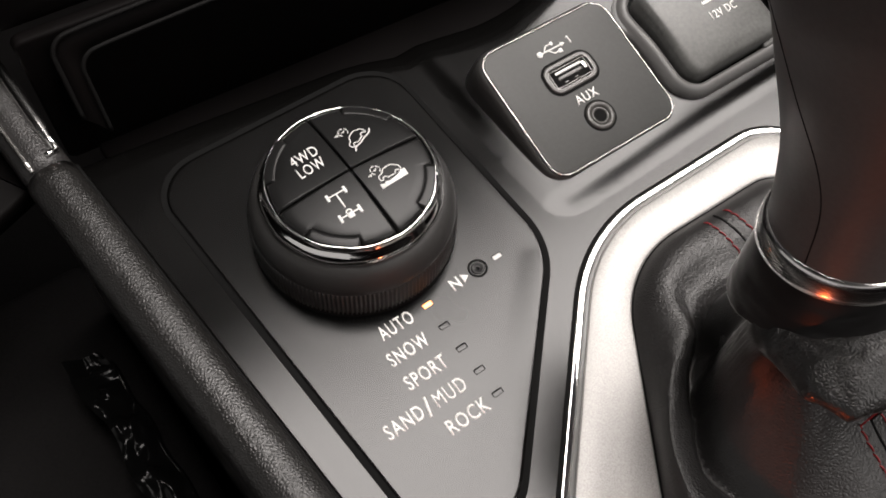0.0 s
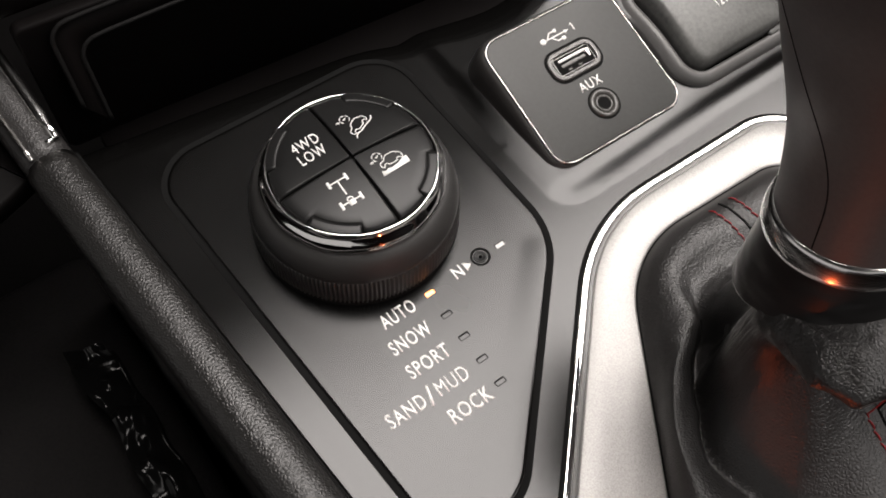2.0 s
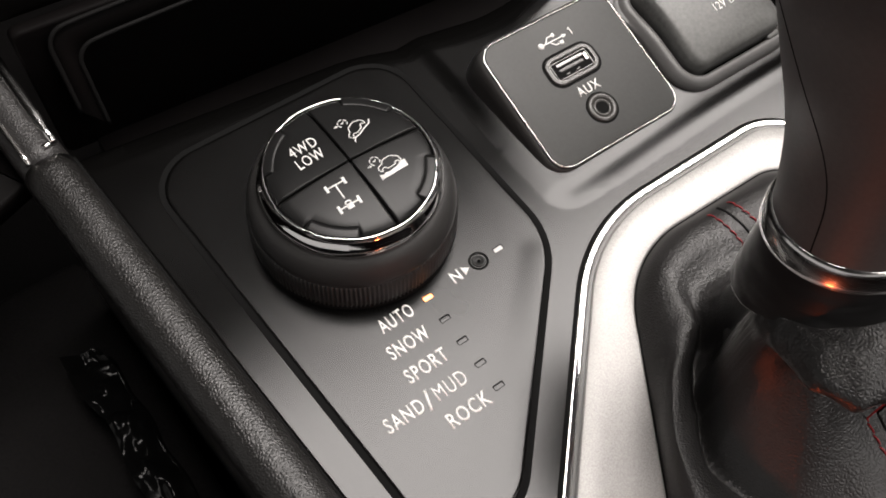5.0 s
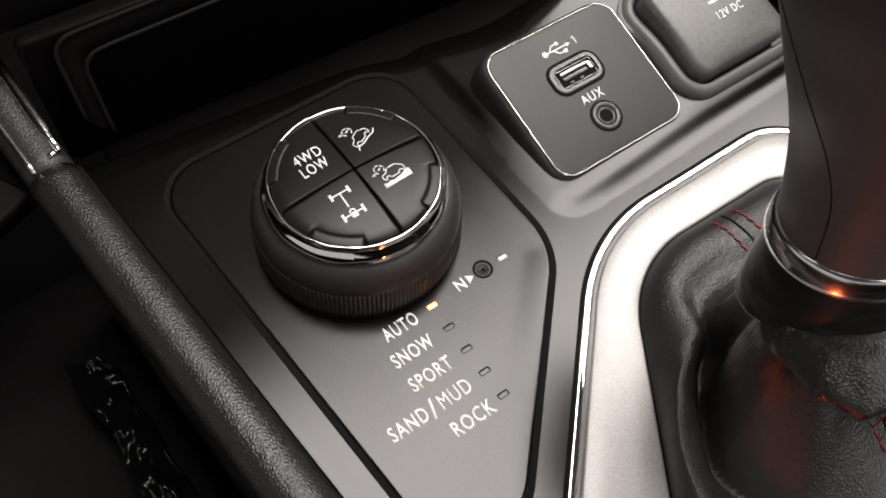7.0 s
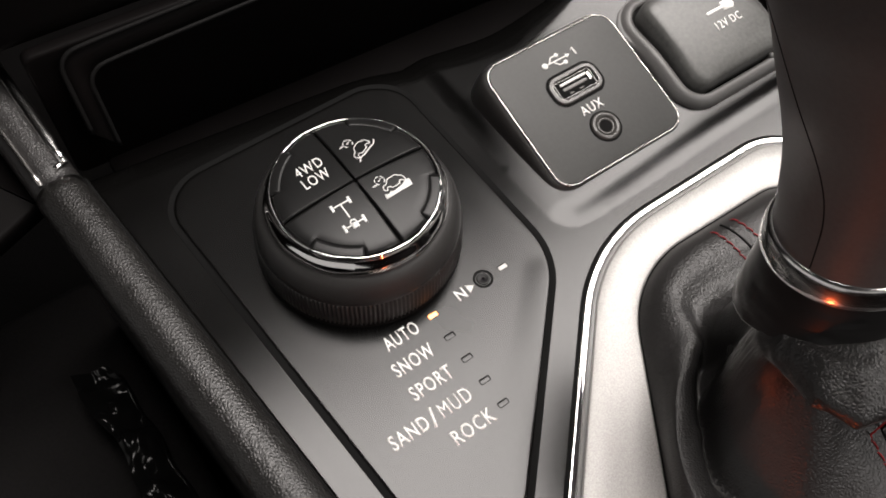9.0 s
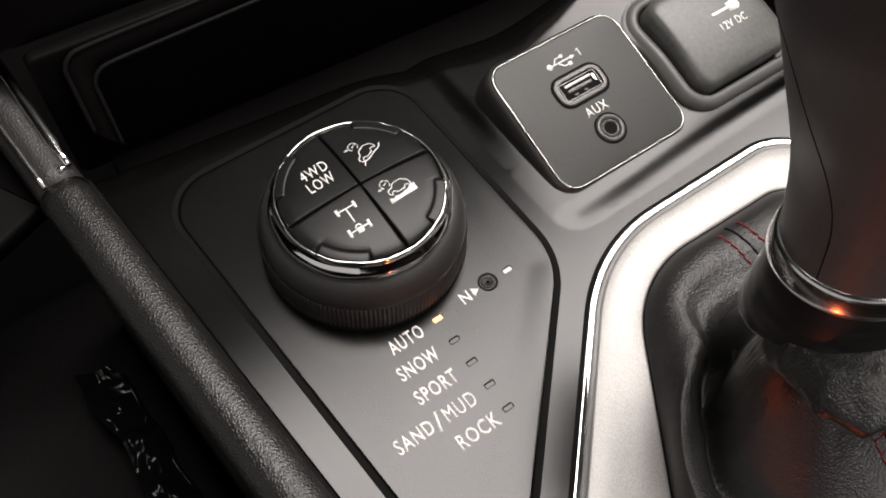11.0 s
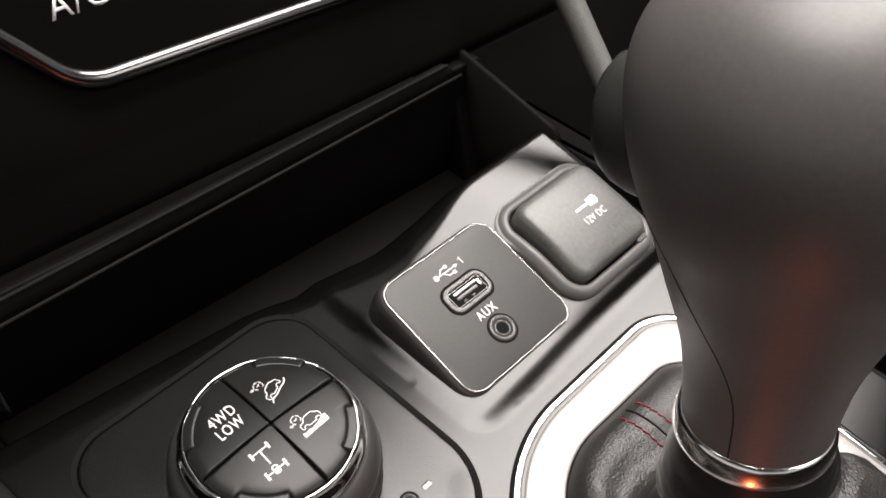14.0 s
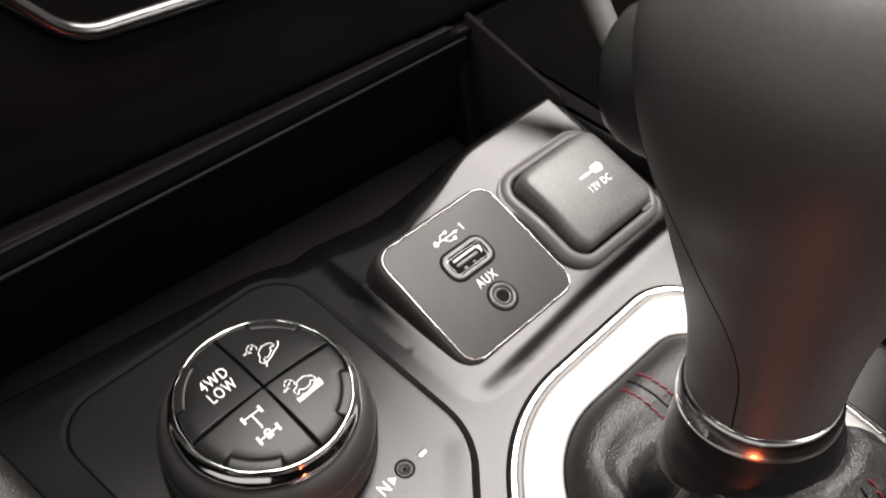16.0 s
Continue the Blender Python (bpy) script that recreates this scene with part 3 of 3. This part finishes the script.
CQ = dense(fillet([(-18.5, -16.3, 5.2), (18.5, -16.3, 5.0), (18.5, 16.3, 5.0), (-18.5, 16.3, 5.0)], 10), 1.5)
lip = [(-5.3, -4.0), (-5.0, 1.6), (-4.7, 2.9), (-4.2, 3.8), (-3.5, 4.6), (-2.7, 5.0), (-1.9, 5.1), (-1.2, 4.8), (-0.9, 4.0), (-0.9, 1.0)]
part("surround", loft([up(inset(CQ, d), lambda x, y: z - (2.2 * smooth(-2, 16, y) if z > 2 else 0)) for d, z in lip], False), LIP, outlet, "light grey raised lip", OM)
part("well", slab(inset(CQ, -1.0), -3, 1.6, 0.1), GAP, outlet, m=OM)
part("lid_tab", slab(rounded(14.0, -16.9, 5.0, 2.0, 0.8, 4), 1.0, 5.6, 0.6), CAP, outlet, "small finger tab of the cover", OM)
crown = lambda x, y: 10.9 - 0.0035 * (x * x + y * y)
rings = [up(CQ, -1), up(CQ, 5.0), up(inset(CQ, 0.2), 7.2), up(inset(CQ, 0.55), lambda x, y: crown(x, y) - 1.4), up(inset(CQ, 1.1), lambda x, y: crown(x, y) - 0.7), up(inset(CQ, 1.9), lambda x, y: crown(x, y) - 0.28),
         up(inset(CQ, 3.0), lambda x, y: crown(x, y) - 0.06), up(inset(CQ, 4.8), crown)]
b2 = inset(CQ, 4.8)
for k in range(1, 10):
    rings.append(up([p * (1 - k / 10.2) for p in b2], crown))
cap = part("cap", loft(rings), CAP, outlet, m=OM)
part("lettering", lettering("12V DC", -2.6, -3.6, 10.0, 2.6, crown), INK, cap, "white printed 12V DC", OM)
part("plug_symbol", ribbons([[(-2.6, 2.4), (4.0, 2.4)], [(-0.9, 2.4), (-0.9, 1.9)]], 0.9, crown), INK, cap, "white plug symbol", OM)
part("plug_symbol", patch([(3.6, 1.0), (7.2, 0.7), (8.2, 1.8), (8.2, 3.2), (7.2, 4.2), (3.6, 3.9)], crown, 0.07), INK, cap, m=OM)

# ---- gear surround ----
GZ = lambda x, y: flare(x, y) + TOP
surround = thing("gear_surround", "satin silver gear surround with chrome strip on the console", "trim")
G0 = dense(fillet([(50, -36.9, 50), (130, -37.9, 19), (118, -170, 3), (-24, -170, 3), (-24, -110.7, 20)], 14), 2.5)
strips = [("outer_gasket", -0.7, 0.55, 0.25, GAP), ("chrome_strip", 0.2, 2.3, 0.75, CHROME), ("inner_gasket", 2.2, 3.6, 0.55, RIM)]
for name, a, b, rise, mat_ in strips:
    part(name, band(inset(G0, a), inset(G0, b), GZ, rise, 0.45 if mat_ is CHROME else 0.3), mat_, surround)
G1 = inset(G0, 3.4)
part("silver_band", band(resample(G1, 300, HUB), resample(BOOT, 300, HUB), GZ, 1.0, 0.6), SILVER, surround, "satin silver band")
part("boot_gasket", band(resample(inset(BOOT, -0.4), 300, HUB), resample(inset(BOOT, 0.9), 300, HUB), GZ, 0.5, 0.1), GAP, surround)

# ---- shift boot ----
RING_C, AXIS = Vector((62, -89, 53)), Vector((0.02, 0.205, 0.98)).normalized()
LX = Vector((1, 0, 0)) - AXIS * AXIS.x
LX.normalize()
LY = AXIS.cross(LX)
LM = Matrix.Translation(RING_C) @ Matrix((LX, LY, AXIS)).transposed().to_4x4()
boot = thing("shift_boot", "black leather shift boot with red stitching round the lever", "shift boot")
NB_ = 288
b_out = resample(inset(BOOT, 0.4), NB_, HUB)


def border(a):
    """The height along the lever at which its sleeve ends, by angle."""
    return -13.0 + 7.0 * math.cos(radians(a - 262))


ROLLED = ((0, 0.6), (0.11, 3.2), (0.24, 5.8), (0.37, 7.6), (0.49, 8.6), (0.60, 8.6), (0.69, 7.4), (0.75, 5.2), (0.79, 2.2), (0.825, -1.5), (0.86, -4.5), (0.90, -4), (0.95, 0), (0.975, 8), (0.99, 19), (1, None))
FRONT = ((0, 0.6), (0.08, 3.4), (0.18, 5.4), (0.30, 6.4), (0.42, 6.4), (0.52, 5.8), (0.62, 5.2), (0.71, 5.2), (0.80, 6.0), (0.90, 8.0), (0.95, 13), (0.98, 20), (0.99, 29), (1, None))
SKIRT = ((0, 0.6), (0.12, 4.4), (0.28, 8.6), (0.44, 12.0), (0.60, 15.0), (0.74, 18.2), (0.85, 22.0), (0.92, 27.0), (0.99, 31.0), (1.01, 34.4), (0.90, 36.4), (0.79, 39.4), (0.80, 43.0), (0.89, 45.8), (0.96, 46.0), (1, None))


def section(rows, s, top):
    """A smooth line through rows of (share of the way in, height)."""
    u = s * (len(rows) - 1)
    i = min(int(u), len(rows) - 2)
    t = u - i
    c = [rows[max(i - 1, 0)], rows[i], rows[i + 1], rows[min(i + 2, len(rows) - 1)]]
    out = []
    for n in (0, 1):
        p0, p1, p2, p3 = ((top if r[n] is None else r[n]) for r in c)
        out.append(0.5 * (2 * p1 + (p2 - p0) * t + (2 * p0 - 5 * p1 + 4 * p2 - p3) * t * t + (3 * p1 - p0 - 3 * p2 + p3) * t ** 3))
    return out


def between_rows(rows, a):
    """A value read off rows of (angle, value)."""
    for (a0, v0), (a1, v1) in zip(rows, rows[1:]):
        if a <= a1:
            return v0 + (v1 - v0) * max(0.0, (a - a0) / (a1 - a0))
    return rows[-1][1]


RIDGE = ((85, 19.5), (117, 18.5), (152, 24.0), (172, 30.5), (189, 39.0), (205, 47.0), (230, 52.0))
GROOVE = ((82, 14.5), (130, 15.2), (164, 18.2), (187, 23.0), (202, 33.0), (230, 40.0))


def gathered(f, a, reach):
    """The share of the way in at which the rolled edge has its ridge and its groove, by angle."""
    fr = (reach - between_rows(RIDGE, a)) / (reach - 16.4)
    fg = (reach - between_rows(GROOVE, a)) / (reach - 16.4)
    if f < 0.545:
        return f / 0.545 * fr
    if f < 0.86:
        return fr + (f - 0.545) / 0.315 * (fg - fr)
    return fg + (f - 0.86) / 0.14 * ((reach - 11.0) / (reach - 16.4) - fg)


def boot_point(k, s):
    o = b_out[int(k) % NB_]
    a = (360.0 * k / NB_) % 360
    ca, sa = math.cos(radians(a)), math.sin(radians(a))
    end = RING_C + AXIS * (border(a) + 2.0) + LX * (16.4 * ca) + LY * (16.4 * sa)
    edge = 248 - 92 * smooth(0.30, 0.88, s)
    skirt = smooth(edge - 11, edge + 16, a) * (1 - smooth(310, 350, a))
    rolled = smooth(100, 138, a) * (1 - skirt)
    if a < 60 or a > 330:
        rolled = 0.0
    front = 1 - skirt - rolled
    f = z = 0.0
    for rows, w in ((ROLLED, rolled), (FRONT, front), (SKIRT, skirt)):
        if w > 0:
            p = section(rows, s, end.z)
            if rows is ROLLED:
                p[0] = gathered(p[0], a, (o - HUB).length)
            f, z = f + w * p[0], z + w * p[1]
    z += (end.z - 46) * smooth(0.45, 0.8, s) * (1 - smooth(0.93, 1.0, s)) * skirt
    x, y = o.x + (end.x - o.x) * f, o.y + (end.y - o.y) * f
    n = Vector((ca * 2.0, sa * 2.0, s * 3.0))
    fade = math.sin(math.pi * min(1, s)) ** 0.7
    z += fade * (0.35 + 0.65 * skirt) * (1.2 * noise.noise(n + Vector((0, 0, 3))) + 0.35 * noise.noise(n * 2.7) + 0.10 * noise.noise(n * 7))
    wr = smooth(0.62, 0.74, s) * (1 - smooth(0.96, 1.0, s))
    out = (0.35 + 0.85 * skirt) * noise.noise(n * 1.7 + Vector((5, 1, 0))) * fade
    out += wr * skirt * (0.9 * noise.noise(Vector((ca * 3, sa * 3, z * 0.5))) + 0.4 * noise.noise(Vector((ca * 9, sa * 9, z * 0.35))))
    return Vector((x + out * ca, y + out * sa, z if s > 0.3 else max(0.4, z)))


S_STEPS = 84
rings = [[boot_point(k, i / S_STEPS) for k in range(NB_)] for i in range(S_STEPS + 1)]
bm = loft(rings, False)
SKIN = mathutils.bvhtree.BVHTree.FromBMesh(bm)
hide = part("leather", bm, LEATHER, boot)


def on_leather(x, y, lift):
    hit = SKIN.ray_cast(Vector((x, y, 60)), Vector((0, 0, -1)))[0]
    return Vector((x, y, (hit.z if hit else 1.0) + lift))


def seam(start, stop, count):
    """A row of single stitches over the leather."""
    a, b = Vector(start), Vector(stop)
    side = Vector((-(b - a).y, (b - a).x)).normalized()
    for i in range(count):
        pts = []
        for f in (0.05, 0.28, 0.5, 0.72, 0.97):
            p = a + (b - a) * ((i + f) / count) + side * (0.5 * (f - 0.5))
            pts.append(on_leather(p.x, p.y, (-0.1, 0.30, 0.36, 0.26, -0.15)[(0.05, 0.28, 0.5, 0.72, 0.97).index(f)]))
        part("stitch", tube(pts, 0.21, 6), THREAD, hide)


for (x0, y0), (x1, y1), gap, count in (((80.8, -55.2), (81.2, -70.0), 3.8, 6), ((60.8, -113.6), (57.0, -163.0), 3.3, 19)):
    for side in (-1, 1):
        seam((x0 + gap * side, y0), (x1 + gap * side, y1), count)
    part("seam_line", tube([on_leather(x0 + (x1 - x0) * i / 40, y0 + (y1 - y0) * i / 40, -0.05) for i in range(41)], 0.38, 6), GAP, hide, "sunken seam between the stitch rows")

# the tucked inner fold of the leather, with its own short seam
FOLD = [Vector((63.5 - 20.0 * f, -75.5 - 15.5 * f - 4.5 * math.sin(math.pi * f), 4.5 + 4.0 * math.sin(math.pi * f))) for f in [i / 20 for i in range(21)]]
tuck = part("inner_fold", tube(FOLD, lambda f: 0.6 + 3.2 * math.sin(math.pi * f) ** 0.8, 16), LEATHER, boot, "tucked inner fold of black leather")
for i in range(3, 15, 2):
    a, b = FOLD[i], FOLD[i + 1]
    r = 0.6 + 3.2 * math.sin(math.pi * i / 20) ** 0.8
    lift = Vector((-0.15, -0.1, 0.98)) * r
    part("stitch", tube([a + lift, (a + b) / 2 + lift + Vector((0.2, 0.3, 0.25)), b + lift], 0.24, 6), THREAD, tuck)

# ---- gear lever ----
lever = thing("gear_lever", "black leather gear lever with chrome collar in the boot", "gear lever")


def turned(profile, n=72):
    """Rings of (radius across, radius along, height, shift along)."""
    return [[Vector((a * math.cos(2 * math.pi * k / n), s + b * math.sin(2 * math.pi * k / n), z)) for k in range(n)] for a, b, z, s in profile]


sleeve = []
for i in range(26):
    f = i / 25
    ring_ = []
    for k in range(96):
        t = 2 * math.pi * k / 96
        low = border(360 * k / 96)
        z = low + (4.0 - low) * max(0.0, (i - 3) / 22)
        base = 19.3 - 3.5 * (z - low) / (4.0 - low) - (2.4, 0.6, 0.0)[i] if i < 3 else 19.3 - 3.5 * (z - low) / (4.0 - low)
        z -= (0.2, 0.5, 0.35)[i] if i < 3 else 0
        n = Vector((math.cos(t) * 2.2, math.sin(t) * 2.2, z * 0.25))
        base += (1 - f) * (0.5 * noise.noise(n) + 0.25 * noise.noise(n * 3))
        ring_.append(Vector((base * math.cos(t), base * math.sin(t), z + (1 - f) * 0.5 * noise.noise(n * 2.5))))
    sleeve.append(ring_)
part("lower_sleeve", loft(sleeve), SLEEVE, lever, "smooth black leather sleeve under the collar", LM)
part("chrome_collar", loft(turned([(r, r, z, 0) for r, z in ((15.0, 1.2), (16.3, 1.3), (16.75, 1.7), (16.9, 2.3), (16.85, 3.2), (16.7, 4.4), (16.5, 5.6), (16.25, 6.6), (15.9, 7.2), (15.4, 7.5), (14.8, 7.5))])), COLLAR, lever,
     "polished chrome collar", LM @ frame_at(-0.2, 0.2, 0))
HEAD = [(15.0, 15.0, 2.0, 0), (15.4, 15.4, 4, 0), (15.8, 16.0, 14, 0), (16.6, 17.2, 24, 0), (18.4, 19.2, 33, 0), (21.2, 22.2, 43, 0), (24.2, 25.5, 54, 0), (28.2, 29.6, 66, 0),
        (30.0, 31.6, 78, 0), (29.2, 31.2, 88, 0), (25.5, 27.5, 96, 0), (19, 20.5, 102, 0), (10, 11, 105, 0), (1, 1, 105.6, 0)]
fine = []
for p, q in zip(HEAD, HEAD[1:]):
    i = HEAD.index(p)
    a0, d0 = HEAD[max(i - 1, 0)], HEAD[min(i + 2, len(HEAD) - 1)]
    for k in range(4):
        t = k / 4
        fine.append(tuple(0.5 * (2 * p[c] + (q[c] - a0[c]) * t + (2 * a0[c] - 5 * p[c] + 4 * q[c] - d0[c]) * t * t + (3 * p[c] - a0[c] - 3 * q[c] + d0[c]) * t ** 3) for c in range(4)))
fine.append(HEAD[-1])
grip = part("grip", loft(turned(fine, 96)), SMOOTHL, lever, m=LM)


def grip_at(z, deg, lift):
    for p, q in zip(fine, fine[1:]):
        if p[2] <= z <= q[2]:
            t = (z - p[2]) / max(1e-6, q[2] - p[2])
            a, b, s = (p[c] + (q[c] - p[c]) * t for c in (0, 1, 3))
            return Vector(((a + lift) * math.cos(radians(deg)), s + (b + lift) * math.sin(radians(deg)), z))
    return Vector((0, 0, z))


part("grip_seam", tube([grip_at(7.6 + i * 1.1, 186 - 62 * smooth(16, 84, 7.6 + i * 1.1), -0.10) for i in range(60)], 0.2, 6), GAP, grip, "dark seam down the grip", LM)
thumb = [[Vector((-2 + 0.72 * r * math.cos(t), 20.0 + 19.5 * h, 66 + 1.05 * r * math.sin(t) + 1.5 * h)) for t in [2 * math.pi * k / 48 for k in range(48)]]
         for r, h in ((14, 0), (14, 0.55), (13.4, 0.72), (12, 0.85), (9.5, 0.94), (6, 0.985), (3, 1.0), (0.3, 1.0))]
part("thumb_button", loft(thumb), PLATE, lever, "black release button", LM)

# ---- padded side bolsters and trim bar ----
bolster = thing("side_bolster", "grained black padded bolster along the console edge", "bolster")
pts = [Vector((left_x(y) - 7.4, y, -1.6)) for y in range(-172, 64, 4)]
part("padding", tube(pts, 7.3, 24, 0.95), VINYL, bolster)
part("side_skin", slab(fillet([(-50.5, -172, 2), (-38, -172, 2), (-52, 62, 2), (-65, 62, 2)]), -250, -9, 4), KNOB, bolster, "dark plastic flank")
part("welt", tube([Vector((left_x(y) - 0.2, y, -0.2)) for y in range(-172, 64, 4)], 0.55, 8), GAP, bolster, "black joint beside the console")
bar = thing("trim_bar", "grained black trim bar edged with chrome strips", "trim")
bx = lambda y, off: left_x(y) - 7.4 + off
part("insert", tube([Vector((bx(y, 0), y, -1.2 + 0.10 * (y - 60))) for y in range(60, 190, 5)], 6.9, 20, 0.95), LEATHER, bar)
part("chrome_strip", tube([Vector((bx(y, 5.0) + 0.03 * (y - 64), y, 4.6 + 0.10 * (y - 64))) for y in range(64, 190, 4)], lambda f: 1.1 if f < 0.04 else 1.9, 10), BAR, bar)
part("chrome_strip", tube([Vector((bx(y, -3.6), y, 5.0 + 0.10 * (y - 60))) for y in range(60, 190, 4)], 0.7, 10), STEEL, bar, "dull metal strip")
part("end_clip", tube([Vector((bx(64.5, 5.2), 64.5, 4.2)), Vector((bx(63.4, 3.6), 63.4, 5.4)), Vector((bx(62.6, 1.8), 62.6, 6.0))], 0.8, 8), CHROME, bar, "chrome end of the strip")
knee = thing("knee_panel", "dark plastic knee panel beside the trim bar", "trim panel")
part("board", slab(fillet([(-66, 66, 1), (-120, 46, 2), (-140, 200, 2), (-66, 200, 2)]), -14, -8, 1.5), DARK, knee)
pillar = thing("side_pillar", "grained black padded pillar rising to the dashboard", "bolster")
part("padding", tube([Vector((162.4 + 0.36 * i, -8 + 4.7 * i, 9 + 4.6 * i)) for i in range(30)], 4.6, 20), PILLAR, pillar)
part("side_skin", slab(fillet([(160, -172, 2), (176, -172, 2), (176, 60, 2), (160, 60, 2)]), -250, 2, 4), DARK, pillar, "dark plastic flank")

# ---- bin, dash and climate panel ----
DASH = frame_at(-24.2, 87.2, 24.2, 0, 0, -4.57)
LEAN_M = DASH @ frame_at(0, 0, 0, -19.3, 0, 0) @ frame_at(0, 0, 0, 90, 0, 0)
bin_ = thing("storage_bin", "deep black storage bin under the dashboard", "storage bin")
part("floor_pan", slab(fillet([(-42, 26, 4), (190, 22, 4), (190, 80, 6), (-42, 92, 6)]), -34, -30, 1), DARK, bin_)
part("back_wall", slab(rounded(80, -30, 214, 52, 3), -4, 0, 1), DARK, bin_, m=DASH @ frame_at(0, 0, 0, 90, 0, 0))
part("right_wall", slab(fillet([(-26, -36, 2), (30, -36, 2), (30, 24, 4), (-26, 15, 6)]), -3, 0, 1), DARK, bin_, m=frame_at(156, 52, 0, 90, 0, 87))
def lip_line(x0, y0, rise, r):
    """An edge of the bin's mouth: up its side, round the corner, then along the dashboard."""
    path = [Vector((x0, y0 - 26 + 2 * i, 0.2)) for i in range(int((26 - r) / 2) + 1)]
    path += [Vector((x0 + r - r * math.cos(radians(a)), y0 - r + r * math.sin(radians(a)), 0.2)) for a in range(15, 91, 15)]
    return path + [Vector((x0 + r + 4.2 * i, y0 + rise * (r + 4.2 * i), 0.2)) for i in range(1, 44)]


upper_, lower_ = lip_line(-18.4, -5.0, 0.026, 6.0), lip_line(-12.6, -11.9, 0.031, 6.0)
count = min(len(upper_), len(lower_))
face = [[p - Vector((0, 0, 4)) for p in upper_[:count]], upper_[:count], [a.lerp(b, 0.5) - Vector((0, 0, 0.5)) for a, b in zip(upper_, lower_)], lower_[:count], [p - Vector((0, 0, 4)) for p in lower_[:count]]]
part("lip", loft(face, False, False, False), DARK, bin_, "rounded satin lip", LEAN_M)
for path in (upper_, lower_):
    part("lip_bead", tube(path, 0.7, 8), BEAD, bin_, "thin black bead", LEAN_M)
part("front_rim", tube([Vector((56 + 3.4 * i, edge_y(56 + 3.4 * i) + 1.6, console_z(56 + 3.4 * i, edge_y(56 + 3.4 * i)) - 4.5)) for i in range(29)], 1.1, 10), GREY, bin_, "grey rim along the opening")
dash = thing("dashboard_face", "dark moulded dashboard face above the bin", "dashboard")
profile = [(-1.0, -30), (-1.0, -6.0), (1.0, -4.4), (4.0, -3.7), (17.0, -3.5), (21.0, -3.2), (25.0, -2.7), (30.0, -2.5), (345.0, -2.5), (345.0, -30)]
part("face_board", loft([[Vector((x, y, w)) for y, w in profile] for x in (-170, 350)], True, True), DARK, dash, m=LEAN_M)
part("footwell_board", slab(rounded(262, -85, 176, 166, 3), -30, -6, 2), DARK, dash, "dark board beside the bin", LEAN_M)
climate = thing("climate_panel", "gloss black climate panel in a chrome frame", "control panel")
CF = dense(fillet([(41.0, 38.6, 22), (178, 32.6, 12), (178, 128, 10), (-29, 128, 10)], 14), 3)
part("chrome_frame", bead(CF, inset(CF, 6.2), -1.6, 3.6, 14), FRAME, climate, "rounded soft chrome frame", LEAN_M)
pane = part("glass", slab(inset(CF, 5.6), -2.4, -0.2, 0.4), DARK, climate, m=LEAN_M)
part("lettering", lettering("A/C", 41.6, 60.2, 16.0, 7.0, lambda x, y: -0.2), INK, pane, "pale printed A/C", LEAN_M)

# ---- footwell: a crumpled film lies beside the console ----
bm = bmesh.new()
rows_ = []
for j in range(61):
    row = []
    for i in range(15):
        x, y = -84 + 0.8 * i, -34 + 1.3 * j
        n = noise.noise(Vector((x * 0.11, y * 0.11, 1.0))) * 5 + abs(noise.noise(Vector((x * 0.2, y * 0.15, 4.0)))) * 3.0
        row.append(bm.verts.new((x + noise.noise(Vector((y * 0.05, 2, x * 0.03))) * 4, y, -66 + n - 0.5 * (x + 80))))
    rows_.append(row)
for j in range(60):
    for i in range(14):
        bm.faces.new((rows_[j][i], rows_[j][i + 1], rows_[j + 1][i + 1], rows_[j + 1][i]))
film_ = thing("plastic_film", "crumpled dark plastic film beside the console", "film")
part("sheet", bm, FILM, film_)
hem = [Vector((-84 + 0.8 * 14 + noise.noise(Vector((y * 0.05, 2, -70.4 * 0.03))) * 4, y, -72 + 2 * noise.noise(Vector((y * 0.1, 0, 0))))) for y in range(-32, 42, 3)]
part("rolled_hem", tube(hem, 1.1, 8), FILM, film_)
seat = thing("seat_base", "black carpeted seat base beside the console", "seat base")
part("plinth", slab(rounded(-100, 10, 70, 150, 4), -250, -90, 2), CARPET, seat)
part("cover", slab(rounded(-100, 10, 72, 152, 6), -90, -78, 4), CARPET, seat, "black carpet cover")

# ---- floor and unseen cabin: light-blocking walls, roof with gaps for the area lamps ----
floor = slab(rounded(0, 0, 2200, 2200, 5), -260, -250, 2)
tagged(link("floor", floor, CARPET), "black carpeted cabin floor", "floor", kind="structure")
# unseen walls; each height is chosen for what the chrome and plastic reflect
for k, (x, y, rz, w, h) in enumerate(((0, 1100, 0, 2200, 940), (0, -1100, 0, 2200, 560), (1100, 0, 90, 2200, 460), (-1100, 0, 90, 2200, 310))):
    wl = slab(rounded(0, 0, w, h, 5), -10, 0, 2)
    tagged(link("wall_%d" % k, wl, DARK, m=frame_at(x, y, h / 2 - 250, 90, 0, rz)), "unseen dark wall that blocks light round the cabin", "wall", kind="structure")
# unseen roof, added with two gaps that match the area lamps
bm = bmesh.new()
xs, ys = (-1100, -85, 40, 460, 830, 1100), (-1100, -985, -375, -85, 260, 1100)
for i in range(5):
    for j in range(5):
        if (i, j) not in ((1, 3), (2, 3), (3, 3), (2, 1)):
            r = bmesh.ops.create_cube(bm, size=1, matrix=Matrix.Translation(((xs[i] + xs[i + 1]) / 2, (ys[j] + ys[j + 1]) / 2, 706)) @ Matrix.Diagonal((xs[i + 1] - xs[i], ys[j + 1] - ys[j], 12, 1)))
tagged(link("ceiling", bm, LINER), "unseen grey roof liner with two gaps for added lamps", "ceiling", kind="structure")
